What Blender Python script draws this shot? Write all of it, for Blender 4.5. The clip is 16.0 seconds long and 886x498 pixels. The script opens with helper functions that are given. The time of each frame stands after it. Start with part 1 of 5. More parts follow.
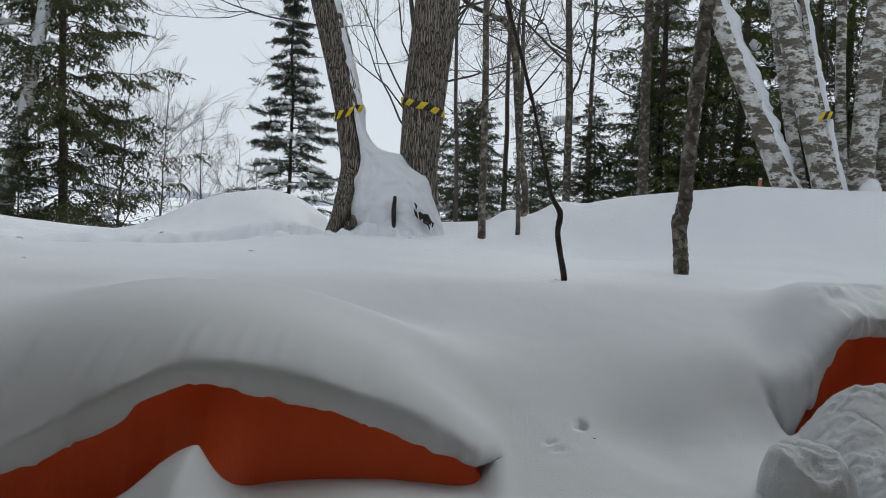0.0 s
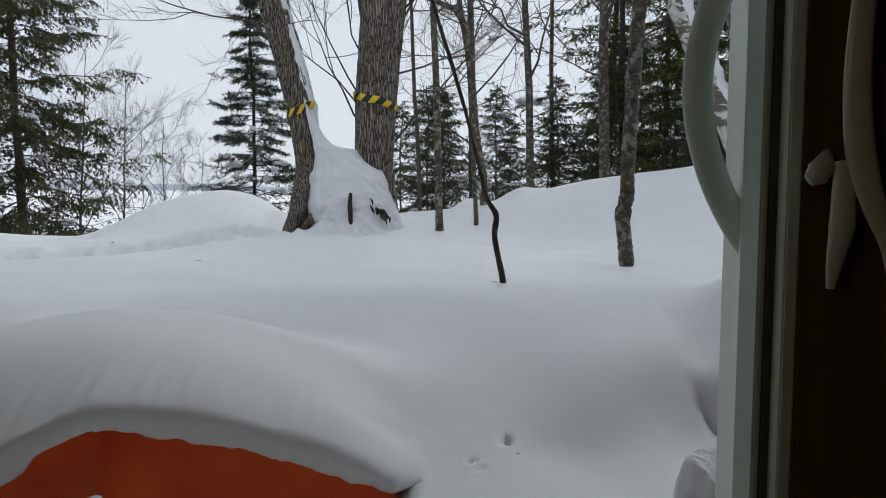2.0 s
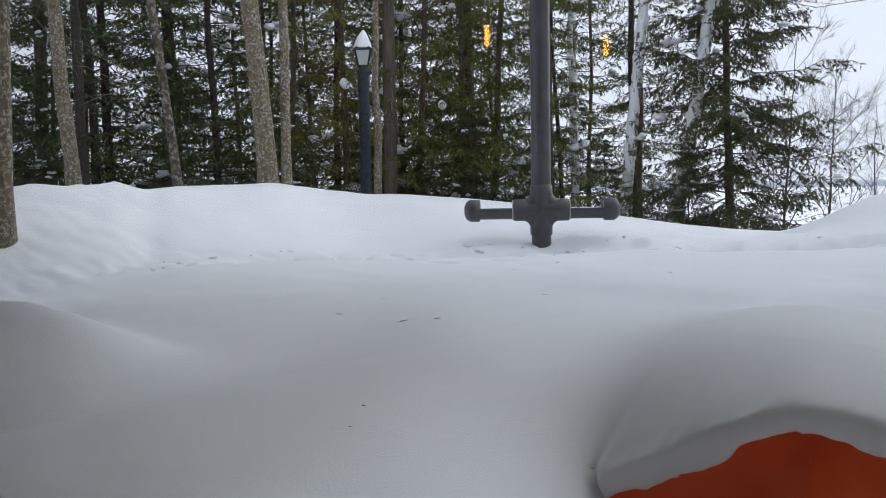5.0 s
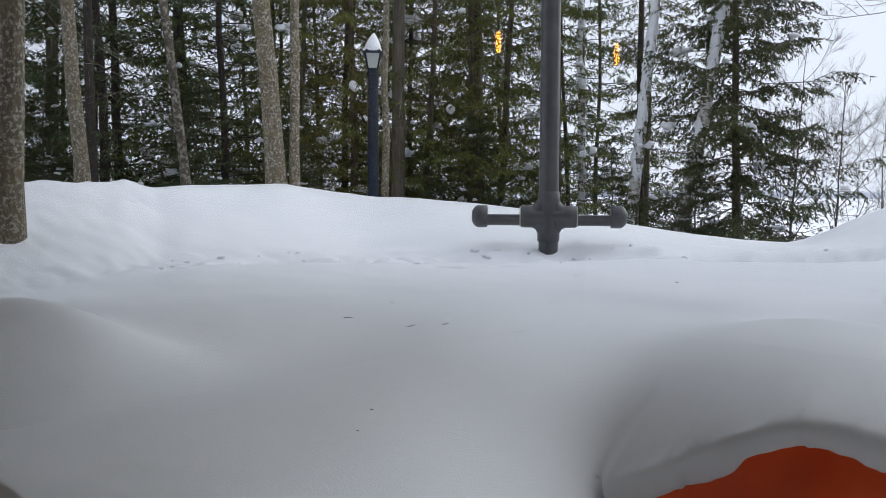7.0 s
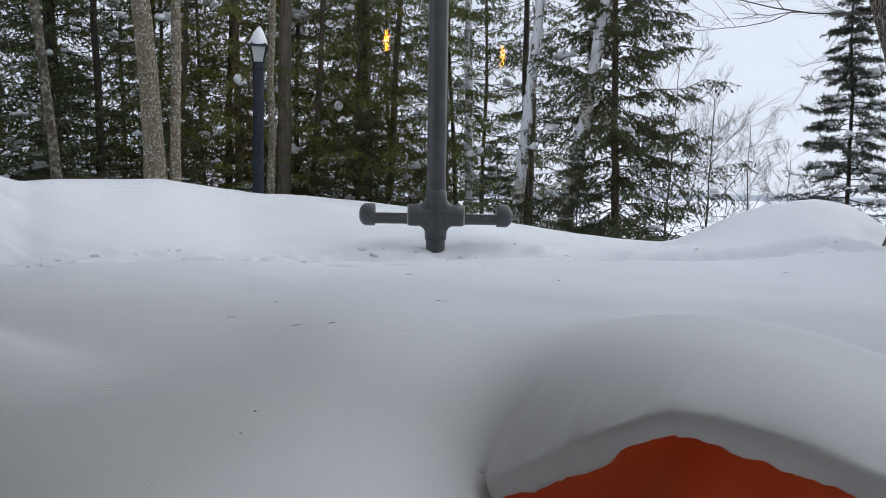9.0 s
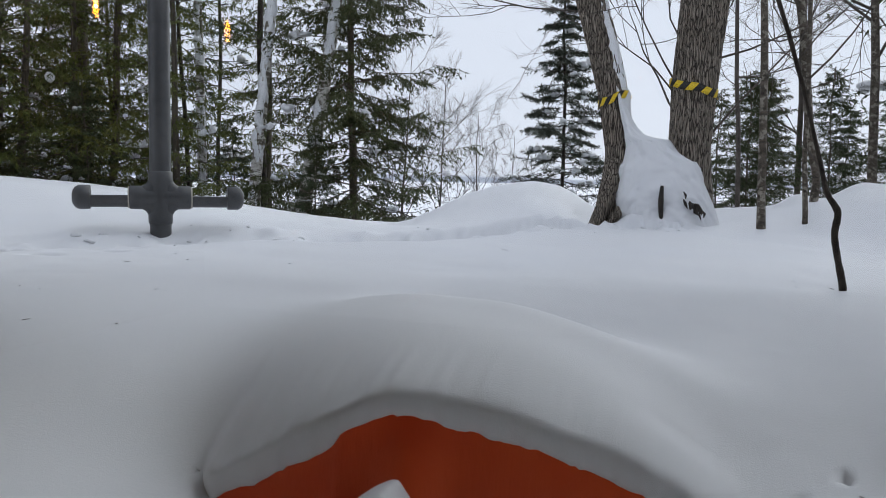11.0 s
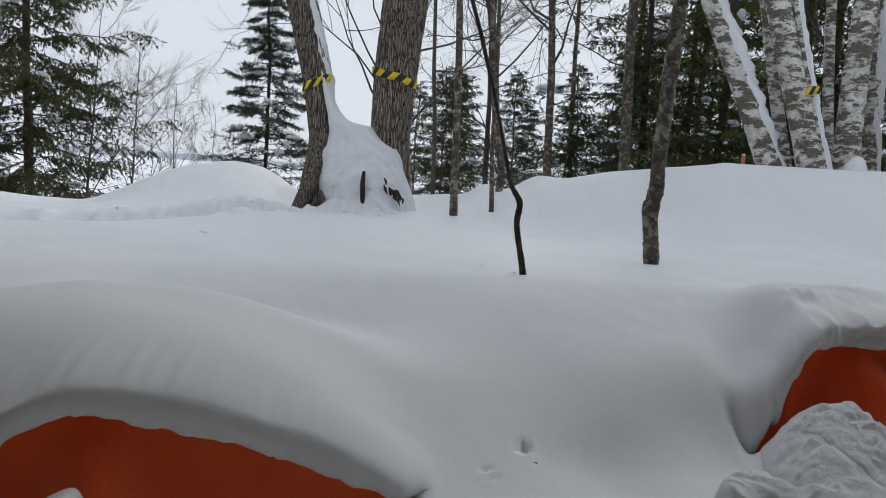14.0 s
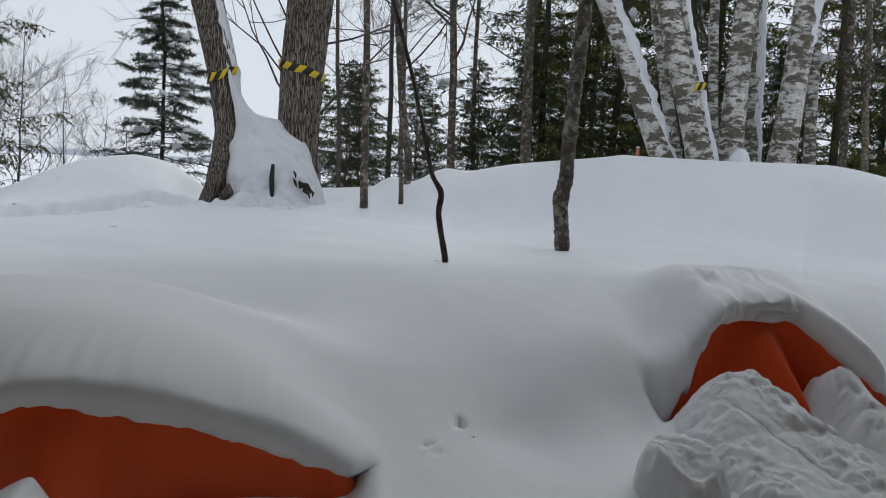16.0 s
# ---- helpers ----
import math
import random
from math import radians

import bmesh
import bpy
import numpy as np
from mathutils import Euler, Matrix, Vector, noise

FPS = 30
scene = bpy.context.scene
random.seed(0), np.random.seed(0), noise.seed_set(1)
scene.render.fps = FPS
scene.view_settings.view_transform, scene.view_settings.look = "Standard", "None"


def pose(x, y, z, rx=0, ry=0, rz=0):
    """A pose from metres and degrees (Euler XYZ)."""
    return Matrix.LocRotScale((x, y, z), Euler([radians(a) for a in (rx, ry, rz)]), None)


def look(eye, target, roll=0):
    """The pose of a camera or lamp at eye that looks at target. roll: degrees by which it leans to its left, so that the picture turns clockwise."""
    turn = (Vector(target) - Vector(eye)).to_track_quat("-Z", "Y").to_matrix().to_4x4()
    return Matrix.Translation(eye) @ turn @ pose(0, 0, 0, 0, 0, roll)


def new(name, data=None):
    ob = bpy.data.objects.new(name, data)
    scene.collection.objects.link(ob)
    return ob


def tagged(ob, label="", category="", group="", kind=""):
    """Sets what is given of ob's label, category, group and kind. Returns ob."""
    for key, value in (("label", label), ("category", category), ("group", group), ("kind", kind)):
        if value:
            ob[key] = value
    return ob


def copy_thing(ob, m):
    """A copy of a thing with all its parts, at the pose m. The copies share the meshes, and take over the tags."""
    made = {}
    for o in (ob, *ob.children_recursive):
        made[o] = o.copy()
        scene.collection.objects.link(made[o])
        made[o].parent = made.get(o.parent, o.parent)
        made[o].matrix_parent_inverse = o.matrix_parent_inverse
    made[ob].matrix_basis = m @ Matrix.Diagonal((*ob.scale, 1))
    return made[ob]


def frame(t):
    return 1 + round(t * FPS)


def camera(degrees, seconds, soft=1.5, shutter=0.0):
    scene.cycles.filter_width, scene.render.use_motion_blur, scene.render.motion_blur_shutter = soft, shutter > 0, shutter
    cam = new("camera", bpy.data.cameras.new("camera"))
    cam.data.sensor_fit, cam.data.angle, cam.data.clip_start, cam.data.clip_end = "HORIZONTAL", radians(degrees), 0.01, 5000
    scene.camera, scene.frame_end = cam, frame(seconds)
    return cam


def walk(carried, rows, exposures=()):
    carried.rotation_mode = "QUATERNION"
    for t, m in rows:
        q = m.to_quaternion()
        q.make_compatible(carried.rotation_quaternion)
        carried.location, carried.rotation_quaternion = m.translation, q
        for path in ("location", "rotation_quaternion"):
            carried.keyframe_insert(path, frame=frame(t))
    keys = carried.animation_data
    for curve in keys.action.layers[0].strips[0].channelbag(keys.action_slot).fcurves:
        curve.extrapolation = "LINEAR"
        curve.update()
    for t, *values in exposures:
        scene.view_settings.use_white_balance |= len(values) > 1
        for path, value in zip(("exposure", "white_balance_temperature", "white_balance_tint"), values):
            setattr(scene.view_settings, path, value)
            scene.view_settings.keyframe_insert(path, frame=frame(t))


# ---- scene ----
cam = camera(56.7, 16.0, soft=0.45)
PATH = [
    (0, (-0.119, -0.193, 0.618), (-0.095, 1.804, 0.516), 3.1),
    (0.5, (-0.112, -0.197, 0.642), (-0.012, 1.797, 0.521), 3.1),
    (0.8, (-0.105, -0.235, 0.662), (0.057, 1.754, 0.531), 3.5),
    (1, (-0.101, -0.258, 0.683), (0.082, 1.729, 0.546), 4.1),
    (1.5, (-0.045, -0.241, 0.679), (0.187, 1.742, 0.565), 4.1),
    (1.8, (0.006, -0.208, 0.711), (0.225, 1.776, 0.583), 2.2),
    (2, (0.055, -0.169, 0.729), (0.124, 1.824, 0.578), 0.4),
    (2.2, (0.082, -0.121, 0.732), (-0.106, 1.863, 0.572), -1.8),
    (2.5, (0.079, -0.081, 0.736), (-0.52, 1.816, 0.525), -5.6),
    (2.7, (0.045, -0.058, 0.722), (-0.736, 1.775, 0.532), -6.0),
    (3, (0.019, -0.044, 0.714), (-0.983, 1.679, 0.542), -5.1),
    (3.5, (0.008, -0.061, 0.726), (-1.183, 1.538, 0.572), -3.5),
    (4, (0.015, -0.071, 0.723), (-1.305, 1.424, 0.571), -2.0),
    (4.5, (0.002, -0.074, 0.714), (-1.365, 1.378, 0.561), -1.5),
    (5, (-0.009, -0.071, 0.702), (-1.403, 1.355, 0.554), -1.0),
    (7.5, (-0.013, -0.095, 0.717), (-1.405, 1.334, 0.579), 0.6),
    (8, (-0.015, -0.098, 0.723), (-1.37, 1.367, 0.585), 0.7),
    (8.5, (-0.009, -0.1, 0.725), (-1.306, 1.417, 0.587), 0.8),
    (9, (-0.009, -0.088, 0.712), (-1.205, 1.509, 0.57), 0.9),
    (9.5, (0.0, -0.076, 0.709), (-1.067, 1.609, 0.558), 1.1),
    (10, (-0.007, -0.047, 0.715), (-0.907, 1.731, 0.551), 1.1),
    (10.2, (-0.001, -0.042, 0.717), (-0.853, 1.76, 0.548), 0.9),
    (12.3, (0.031, 0.005, 0.705), (-0.327, 1.965, 0.539), 3.1),
    (12.5, (0.03, 0.005, 0.705), (-0.298, 1.97, 0.538), 3.3),
    (13, (0.038, 0.004, 0.707), (-0.205, 1.981, 0.531), 3.5),
    (13.5, (0.037, 0.008, 0.707), (-0.117, 1.993, 0.522), 3.5),
    (14, (0.02, 0.015, 0.717), (0.074, 2.006, 0.528), 3.7),
    (14.5, (0.007, 0.024, 0.715), (0.138, 2.011, 0.524), 3.7),
    (15, (-0.012, 0.019, 0.712), (0.213, 1.998, 0.524), 3.9),
    (15.5, (-0.036, -0.029, 0.715), (0.251, 1.942, 0.528), 3.4),
    (16, (-0.085, -0.068, 0.701), (0.218, 1.9, 0.513), 3.4),
]
walk(cam, [(t, look(eye, target, roll)) for t, eye, target, roll in PATH],
     exposures=[(0, -0.06, 6500, 6), (2, -0.02, 6470, 6), (3.5, 0.12, 6290, 10), (5, 0.22, 6290, 10), (7.5, 0.26, 6290, 10), (9, 0.14, 6290, 10), (10, 0.07, 6290, 10), (12.5, 0.02, 6400, 9), (14, -0.02, 6500, 8), (16, -0.06, 6500, 8)])

# ---- world and light: overcast winter noon ----
world = bpy.data.worlds.new("overcast")
scene.world = world
world.use_nodes = True
wn, wl = world.node_tree.nodes, world.node_tree.links
wn.clear()
sky = wn.new("ShaderNodeTexSky")
sky.sky_type, sky.sun_disc = "NISHITA", False
sky.sun_elevation, sky.sun_rotation = radians(36), radians(33)
hsv = wn.new("ShaderNodeHueSaturation")
hsv.inputs["Saturation"].default_value, hsv.inputs["Value"].default_value = 0.25, 0.075
wmix = wn.new("ShaderNodeMix")
wmix.data_type = "RGBA"
wmix.inputs[0].default_value = 0.82
wmix.inputs[7].default_value = (0.87, 0.90, 1.035, 1)
wbg = wn.new("ShaderNodeBackground")
wbg.inputs["Strength"].default_value = 1.02
wout = wn.new("ShaderNodeOutputWorld")
wl.new(sky.outputs[0], hsv.inputs["Color"])
wl.new(hsv.outputs[0], wmix.inputs[6])
wl.new(wmix.outputs[2], wbg.inputs["Color"])
wl.new(wbg.outputs[0], wout.inputs[0])

sun_data = bpy.data.lights.new("sun", "SUN")
sun_data.energy, sun_data.angle, sun_data.color = 1.95, radians(60), (1.0, 0.99, 0.98)
sun = new("sun", sun_data)
sun.matrix_world = look((9, 17, 9.5), (0, 3, 0))


# ---- material helpers ----
def mat(name, color, rough=0.7, metal=0.0):
    m = bpy.data.materials.new(name)
    m.use_nodes = True
    b = m.node_tree.nodes["Principled BSDF"]
    b.inputs["Base Color"].default_value = (*color, 1)
    b.inputs["Roughness"].default_value = rough
    b.inputs["Metallic"].default_value = metal
    return m


def node(m, kind, **inputs):
    n = m.node_tree.nodes.new(kind)
    for key, value in inputs.items():
        n.inputs[key.replace("_", " ")].default_value = value
    return n


def wire(m, a, b):
    m.node_tree.links.new(a, b)


def coords(m, scale=(1, 1, 1), source="Object"):
    tc, mp = node(m, "ShaderNodeTexCoord"), node(m, "ShaderNodeMapping", Scale=scale)
    wire(m, tc.outputs[source], mp.inputs["Vector"])
    return mp.outputs[0]


def noise_tex(m, vector, scale, detail=4.0, rough=0.6):
    n = node(m, "ShaderNodeTexNoise", Scale=scale, Detail=detail, Roughness=rough)
    wire(m, vector, n.inputs["Vector"])
    return n.outputs["Fac"]


def ramp(m, fac, *stops):
    r = node(m, "ShaderNodeValToRGB")
    els = r.color_ramp.elements
    while len(els) < len(stops):
        els.new(0.5)
    for el, (at, col) in zip(els, stops):
        el.position, el.color = at, (*col, 1)
    wire(m, fac, r.inputs[0])
    return r.outputs[0]


def mixed(m, fac, a, b, mode="MIX"):
    n = node(m, "ShaderNodeMix")
    n.data_type, n.blend_type = "RGBA", mode
    for sock, v in ((n.inputs[0], fac), (n.inputs[6], a), (n.inputs[7], b)):
        if isinstance(v, (int, float)):
            sock.default_value = v
        elif isinstance(v, tuple):
            sock.default_value = (*v, 1)
        else:
            wire(m, v, sock)
    return n.outputs[2]


def bsdf(m):
    return m.node_tree.nodes["Principled BSDF"]


def paint(m, color):
    wire(m, color, bsdf(m).inputs["Base Color"])


def relief(m, height, strength=0.4, distance=0.01):
    b = node(m, "ShaderNodeBump", Strength=strength, Distance=distance)
    wire(m, height, b.inputs["Height"])
    wire(m, b.outputs[0], bsdf(m).inputs["Normal"])


# ---- materials ----
def make_snow():
    m = mat("snow", (0.74, 0.75, 0.78), 0.6)
    v = coords(m)
    paint(m, ramp(m, noise_tex(m, v, 1.3, 5), (0.3, (0.79, 0.805, 0.835)), (0.7, (0.86, 0.87, 0.89))))
    fine = noise_tex(m, v, 130, 3, 0.7)
    mid = noise_tex(m, v, 16, 4, 0.55)
    relief(m, mixed(m, 0.3, fine, mid), 0.22, 0.008)
    bsdf(m).inputs["Specular IOR Level"].default_value = 0.25
    return m


def make_bark(name, dark, light, stretch=0.12, scale=26.0, lichen=None, bump=0.9, moss=None, edges=(0.34, 0.62), spot=42):
    m = mat(name, light, 0.9)
    v = coords(m, (1, 1, stretch))
    n = noise_tex(m, v, scale, 6, 0.65)
    col = ramp(m, n, (edges[0], dark), (edges[1], light))
    v2 = coords(m)
    big = noise_tex(m, v2, 3.0, 3)
    col = mixed(m, ramp(m, big, (0.35, (0, 0, 0)), (0.75, (0.35, 0.35, 0.35))), col, tuple(c * 0.55 for c in light))
    if lichen:
        spots = noise_tex(m, v2, spot, 5, 0.65)
        col = mixed(m, ramp(m, spots, (0.52, (0, 0, 0)), (0.57, (0.9, 0.9, 0.9))), col, lichen)
    if moss:
        patch = noise_tex(m, v2, 7, 4, 0.6)
        col = mixed(m, ramp(m, patch, (0.5, (0, 0, 0)), (0.65, (0.6, 0.6, 0.6))), col, moss)
    paint(m, col)
    relief(m, n, bump, 0.02)
    return m


def make_furrowed():
    """Long grey-brown bark ridges with dark clefts between them."""
    m = mat("furrowed_bark", (0.25, 0.21, 0.17), 0.92)
    v = coords(m)
    warp = node(m, "ShaderNodeTexNoise", Scale=7.0, Detail=3.0)
    wire(m, v, warp.inputs["Vector"])
    shift = node(m, "ShaderNodeVectorMath")
    shift.operation = "MULTIPLY_ADD"
    shift.inputs[1].default_value = (0.035, 0.035, 0.10)
    wire(m, warp.outputs["Color"], shift.inputs[0])
    wire(m, v, shift.inputs[2])
    mp = node(m, "ShaderNodeMapping", Scale=(1, 1, 0.075))
    wire(m, shift.outputs[0], mp.inputs["Vector"])
    cells = node(m, "ShaderNodeTexVoronoi", Scale=78.0)
    cells.feature = "DISTANCE_TO_EDGE"
    wire(m, mp.outputs[0], cells.inputs["Vector"])
    grain = noise_tex(m, mp.outputs[0], 90, 5, 0.7)
    plate = ramp(m, grain, (0.3, (0.19, 0.16, 0.128)), (0.7, (0.52, 0.455, 0.38)))
    tone = noise_tex(m, v, 4.0, 4)
    plate = mixed(m, ramp(m, tone, (0.35, (0, 0, 0)), (0.7, (0.5, 0.5, 0.5))), plate, (0.20, 0.155, 0.115))
    col = mixed(m, ramp(m, cells.outputs["Distance"], (0.02, (1, 1, 1)), (0.15, (0, 0, 0))), plate, (0.028, 0.022, 0.017))
    paint(m, col)
    relief(m, mixed(m, 0.25, ramp(m, cells.outputs["Distance"], (0.0, (0, 0, 0)), (0.22, (1, 1, 1))), grain), 1.0, 0.018)
    return m


def make_birch():
    """Chalky bark broken by uneven brown-grey scabs, with fine dark cross lines."""
    m = mat("birch_bark", (0.6, 0.6, 0.57), 0.8)
    v = coords(m)
    base = ramp(m, noise_tex(m, v, 14, 7, 0.75), (0.30, (0.27, 0.25, 0.21)), (0.45, (0.58, 0.56, 0.52)), (0.6, (0.80, 0.785, 0.75)))
    scabs = noise_tex(m, coords(m, (1, 1, 2.3)), 6.0, 9, 0.70)
    scab_tone = ramp(m, noise_tex(m, coords(m, (1, 1, 3.0)), 34, 6, 0.75), (0.34, (0.055, 0.046, 0.034)), (0.56, (0.17, 0.15, 0.115)), (0.72, (0.42, 0.40, 0.355)))
    col = mixed(m, ramp(m, scabs, (0.475, (0, 0, 0)), (0.52, (1, 1, 1))), base, scab_tone)
    rings = noise_tex(m, coords(m, (1, 1, 11)), 10, 5, 0.65)
    col = mixed(m, ramp(m, rings, (0.60, (0, 0, 0)), (0.66, (0.8, 0.8, 0.8))), col, (0.055, 0.048, 0.04))
    paint(m, col)
    relief(m, mixed(m, 0.5, rings, scabs), 0.9, 0.015)
    return m


def make_leaf(name, a, b, rough=0.6):
    m = mat(name, a, rough)
    info = node(m, "ShaderNodeNewGeometry")
    r = ramp(m, info.outputs["Random Per Island"], (0.0, a), (1.0, b))
    ob = node(m, "ShaderNodeObjectInfo")
    r = mixed(m, ramp(m, ob.outputs["Random"], (0, (0, 0, 0)), (1, (0.5, 0.5, 0.5))), r, tuple(0.5 * (x + y) * k for x, y, k in zip(a, b, (1.25, 0.95, 0.6))))
    paint(m, r)
    bsdf(m).inputs["Specular IOR Level"].default_value = 0.2
    return m


def make_churned():
    """Loose crumbled snow: the same white, with a grainy broken surface."""
    m = mat("churned_snow", (0.82, 0.83, 0.85), 0.65)
    v = coords(m)
    paint(m, ramp(m, noise_tex(m, v, 9, 5), (0.3, (0.80, 0.81, 0.835)), (0.7, (0.87, 0.88, 0.895))))
    relief(m, mixed(m, 0.5, noise_tex(m, v, 170, 4, 0.75), noise_tex(m, v, 48, 5, 0.7)), 0.75, 0.014)
    bsdf(m).inputs["Specular IOR Level"].default_value = 0.25
    return m


SNOW = make_snow()
CHURNED = make_churned()
BARK = make_furrowed()
BARK_GREY = make_bark("lichen_bark", (0.06, 0.048, 0.033), (0.19, 0.155, 0.11), 0.35, 40, lichen=(0.42, 0.40, 0.33), moss=(0.16, 0.125, 0.06), spot=50)
BARK_BROWN = make_bark("brown_bark", (0.050, 0.043, 0.034), (0.135, 0.115, 0.090), 0.15, 20)
BARK_SAP = make_bark("sapling_bark", (0.028, 0.023, 0.018), (0.15, 0.125, 0.098), 1.6, 20, lichen=(0.30, 0.275, 0.225), moss=(0.055, 0.043, 0.028), spot=24)
BARK_DARK = make_bark("dark_bark", (0.016, 0.013, 0.011), (0.055, 0.045, 0.038), 0.5, 30)
BARK_SHOOT = make_bark("dark_sapling_bark", (0.018, 0.014, 0.011), (0.080, 0.065, 0.052), 0.4, 34)
TWIG = make_bark("twig_bark", (0.05, 0.042, 0.036), (0.13, 0.11, 0.095), 0.5, 20)
DEAD_TWIG = make_bark("dead_twig_bark", (0.13, 0.115, 0.09), (0.27, 0.245, 0.20), 0.5, 20)
BIRCH = make_birch()
CEDAR = make_leaf("cedar_foliage", (0.064, 0.086, 0.022), (0.150, 0.175, 0.050))
HEMLOCK = make_leaf("hemlock_foliage", (0.038, 0.060, 0.027), (0.095, 0.132, 0.062))
EDGE_CEDAR = make_leaf("lakeside_cedar_foliage", (0.030, 0.046, 0.024), (0.085, 0.110, 0.052))
SPRUCE = make_leaf("spruce_foliage", (0.024, 0.036, 0.030), (0.078, 0.100, 0.080))


def make_tarp():
    m = mat("orange_tarp", (0.72, 0.075, 0.012), 0.42)
    v = coords(m)
    paint(m, ramp(m, noise_tex(m, v, 4, 4), (0.3, (0.78, 0.075, 0.016)), (0.7, (0.93, 0.125, 0.028))))
    weave = noise_tex(m, coords(m, (1, 1, 0.25)), 22, 4)
    relief(m, weave, 0.35, 0.012)
    bsdf(m).inputs["Specular IOR Level"].default_value = 0.35
    return m


TARP = make_tarp()


def make_pvc():
    m = mat("grey_plastic_pipe", (0.055, 0.058, 0.062), 0.42)
    v = coords(m)
    paint(m, ramp(m, noise_tex(m, v, 9, 5), (0.3, (0.040, 0.042, 0.046)), (0.75, (0.085, 0.086, 0.088))))
    relief(m, noise_tex(m, v, 40, 3), 0.08, 0.003)
    return m


PVC = make_pvc()
METAL = mat("black_painted_metal", (0.018, 0.022, 0.027), 0.6, 0.0)
bsdf(METAL).inputs["Specular IOR Level"].default_value = 0.2
paint(METAL, ramp(METAL, noise_tex(METAL, coords(METAL), 14, 4), (0.3, (0.008, 0.014, 0.024)), (0.7, (0.019, 0.030, 0.048))))
LAMP_GLASS = mat("frosted_lamp_glass", (0.42, 0.45, 0.43), 0.3)
PRIMER = mat("pale_primer_band", (0.45, 0.42, 0.36), 0.7)
WOOD = make_bark("dark_stained_wood", (0.075, 0.050, 0.020), (0.17, 0.115, 0.05), 0.06, 30, bump=0.15)
CLAD = mat("pale_green_grey_cladding", (0.55, 0.60, 0.54), 0.5)
paint(CLAD, ramp(CLAD, noise_tex(CLAD, coords(CLAD), 8, 4), (0.3, (0.76, 0.83, 0.76)), (0.7, (0.82, 0.88, 0.81))))
GASKET = mat("grey_green_gasket", (0.50, 0.64, 0.58), 0.6)
GROOVE = mat("dark_rubber", (0.06, 0.072, 0.066), 0.7)
HANDLE = mat("white_handle_enamel", (0.62, 0.74, 0.69), 0.35)
# kept dark so the unseen outer walls bounce little light onto the snow
SIDING = mat("house_siding", (0.10, 0.07, 0.045), 0.8)
paint(SIDING, ramp(SIDING, noise_tex(SIDING, coords(SIDING, (0.3, 1, 6)), 6, 4), (0.3, (0.075, 0.05, 0.032)), (0.7, (0.13, 0.09, 0.06))))
PLASTER = mat("warm_interior_wall", (0.30, 0.21, 0.12), 0.85)
paint(PLASTER, ramp(PLASTER, noise_tex(PLASTER, coords(PLASTER), 2, 4), (0.3, (0.14, 0.105, 0.07)), (0.7, (0.18, 0.135, 0.09))))
FLOORING = make_bark("dark_floor_boards", (0.022, 0.015, 0.009), (0.045, 0.031, 0.018), 0.06, 30, bump=0.1)
YELLOW = mat("warning_tape_yellow", (0.78, 0.55, 0.02), 0.4)
BLACK = mat("warning_tape_black", (0.015, 0.014, 0.012), 0.4)
PINK = mat("faded_red_stake", (0.55, 0.20, 0.15), 0.7)
# distance haze over the lake is painted into this pale blue-grey
SHORE = mat("hazed_far_shore_woods", (0.16, 0.19, 0.23), 1.0)
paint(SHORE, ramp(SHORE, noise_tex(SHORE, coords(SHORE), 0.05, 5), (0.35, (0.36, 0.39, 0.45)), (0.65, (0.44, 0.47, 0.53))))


def make_glass():
    m = mat("window_glass", (1, 1, 1), 0.0)
    t = m.node_tree
    t.nodes.remove(bsdf(m))
    out = t.nodes["Material Output"]
    clear, gloss = node(m, "ShaderNodeBsdfTransparent"), node(m, "ShaderNodeBsdfGlossy", Roughness=0.0)
    clear.inputs["Color"].default_value = (0.97, 0.985, 0.975, 1)
    mx = node(m, "ShaderNodeMixShader")
    face = node(m, "ShaderNodeLayerWeight", Blend=0.5)
    power = node(m, "ShaderNodeMath")
    power.operation = "POWER"
    power.inputs[1].default_value = 5.0
    scaled = node(m, "ShaderNodeMath")
    scaled.operation = "MULTIPLY_ADD"
    scaled.inputs[1].default_value, scaled.inputs[2].default_value = 0.96, 0.04
    wire(m, face.outputs["Facing"], power.inputs[0])
    wire(m, power.outputs[0], scaled.inputs[0])
    wire(m, scaled.outputs[0], mx.inputs[0])
    wire(m, clear.outputs[0], mx.inputs[1])
    wire(m, gloss.outputs[0], mx.inputs[2])
    wire(m, mx.outputs[0], out.inputs["Surface"])
    return m


GLASS = make_glass()


def make_glow(name, color, power):
    m = mat(name, color, 0.5)
    bsdf(m).inputs["Emission Color"].default_value = (*color, 1)
    bsdf(m).inputs["Emission Strength"].default_value = power
    return m


FILAMENT = make_glow("amber_filament", (1.0, 0.30, 0.015), 26.0)


# ---- mesh helpers ----
def lattice(ix, iy, seed):
    h = (ix * 374761393 + iy * 668265263 + seed * 2147483647) & 0xFFFFFFFF
    h = ((h ^ (h >> 13)) * 1274126177) & 0xFFFFFFFF
    return ((h ^ (h >> 16)) & 0xFFFF) / 65535.0


def vnoise(x, y, seed=0):
    """Smooth noise, -1 to 1, for arrays."""
    x, y = np.asarray(x, float), np.asarray(y, float)
    ix, iy = np.floor(x).astype(np.int64), np.floor(y).astype(np.int64)
    fx, fy = x - ix, y - iy
    fx, fy = fx * fx * (3 - 2 * fx), fy * fy * (3 - 2 * fy)
    a, b = lattice(ix, iy, seed), lattice(ix + 1, iy, seed)
    c, d = lattice(ix, iy + 1, seed), lattice(ix + 1, iy + 1, seed)
    return 2 * ((a * (1 - fx) + b * fx) * (1 - fy) + (c * (1 - fx) + d * fx) * fy) - 1


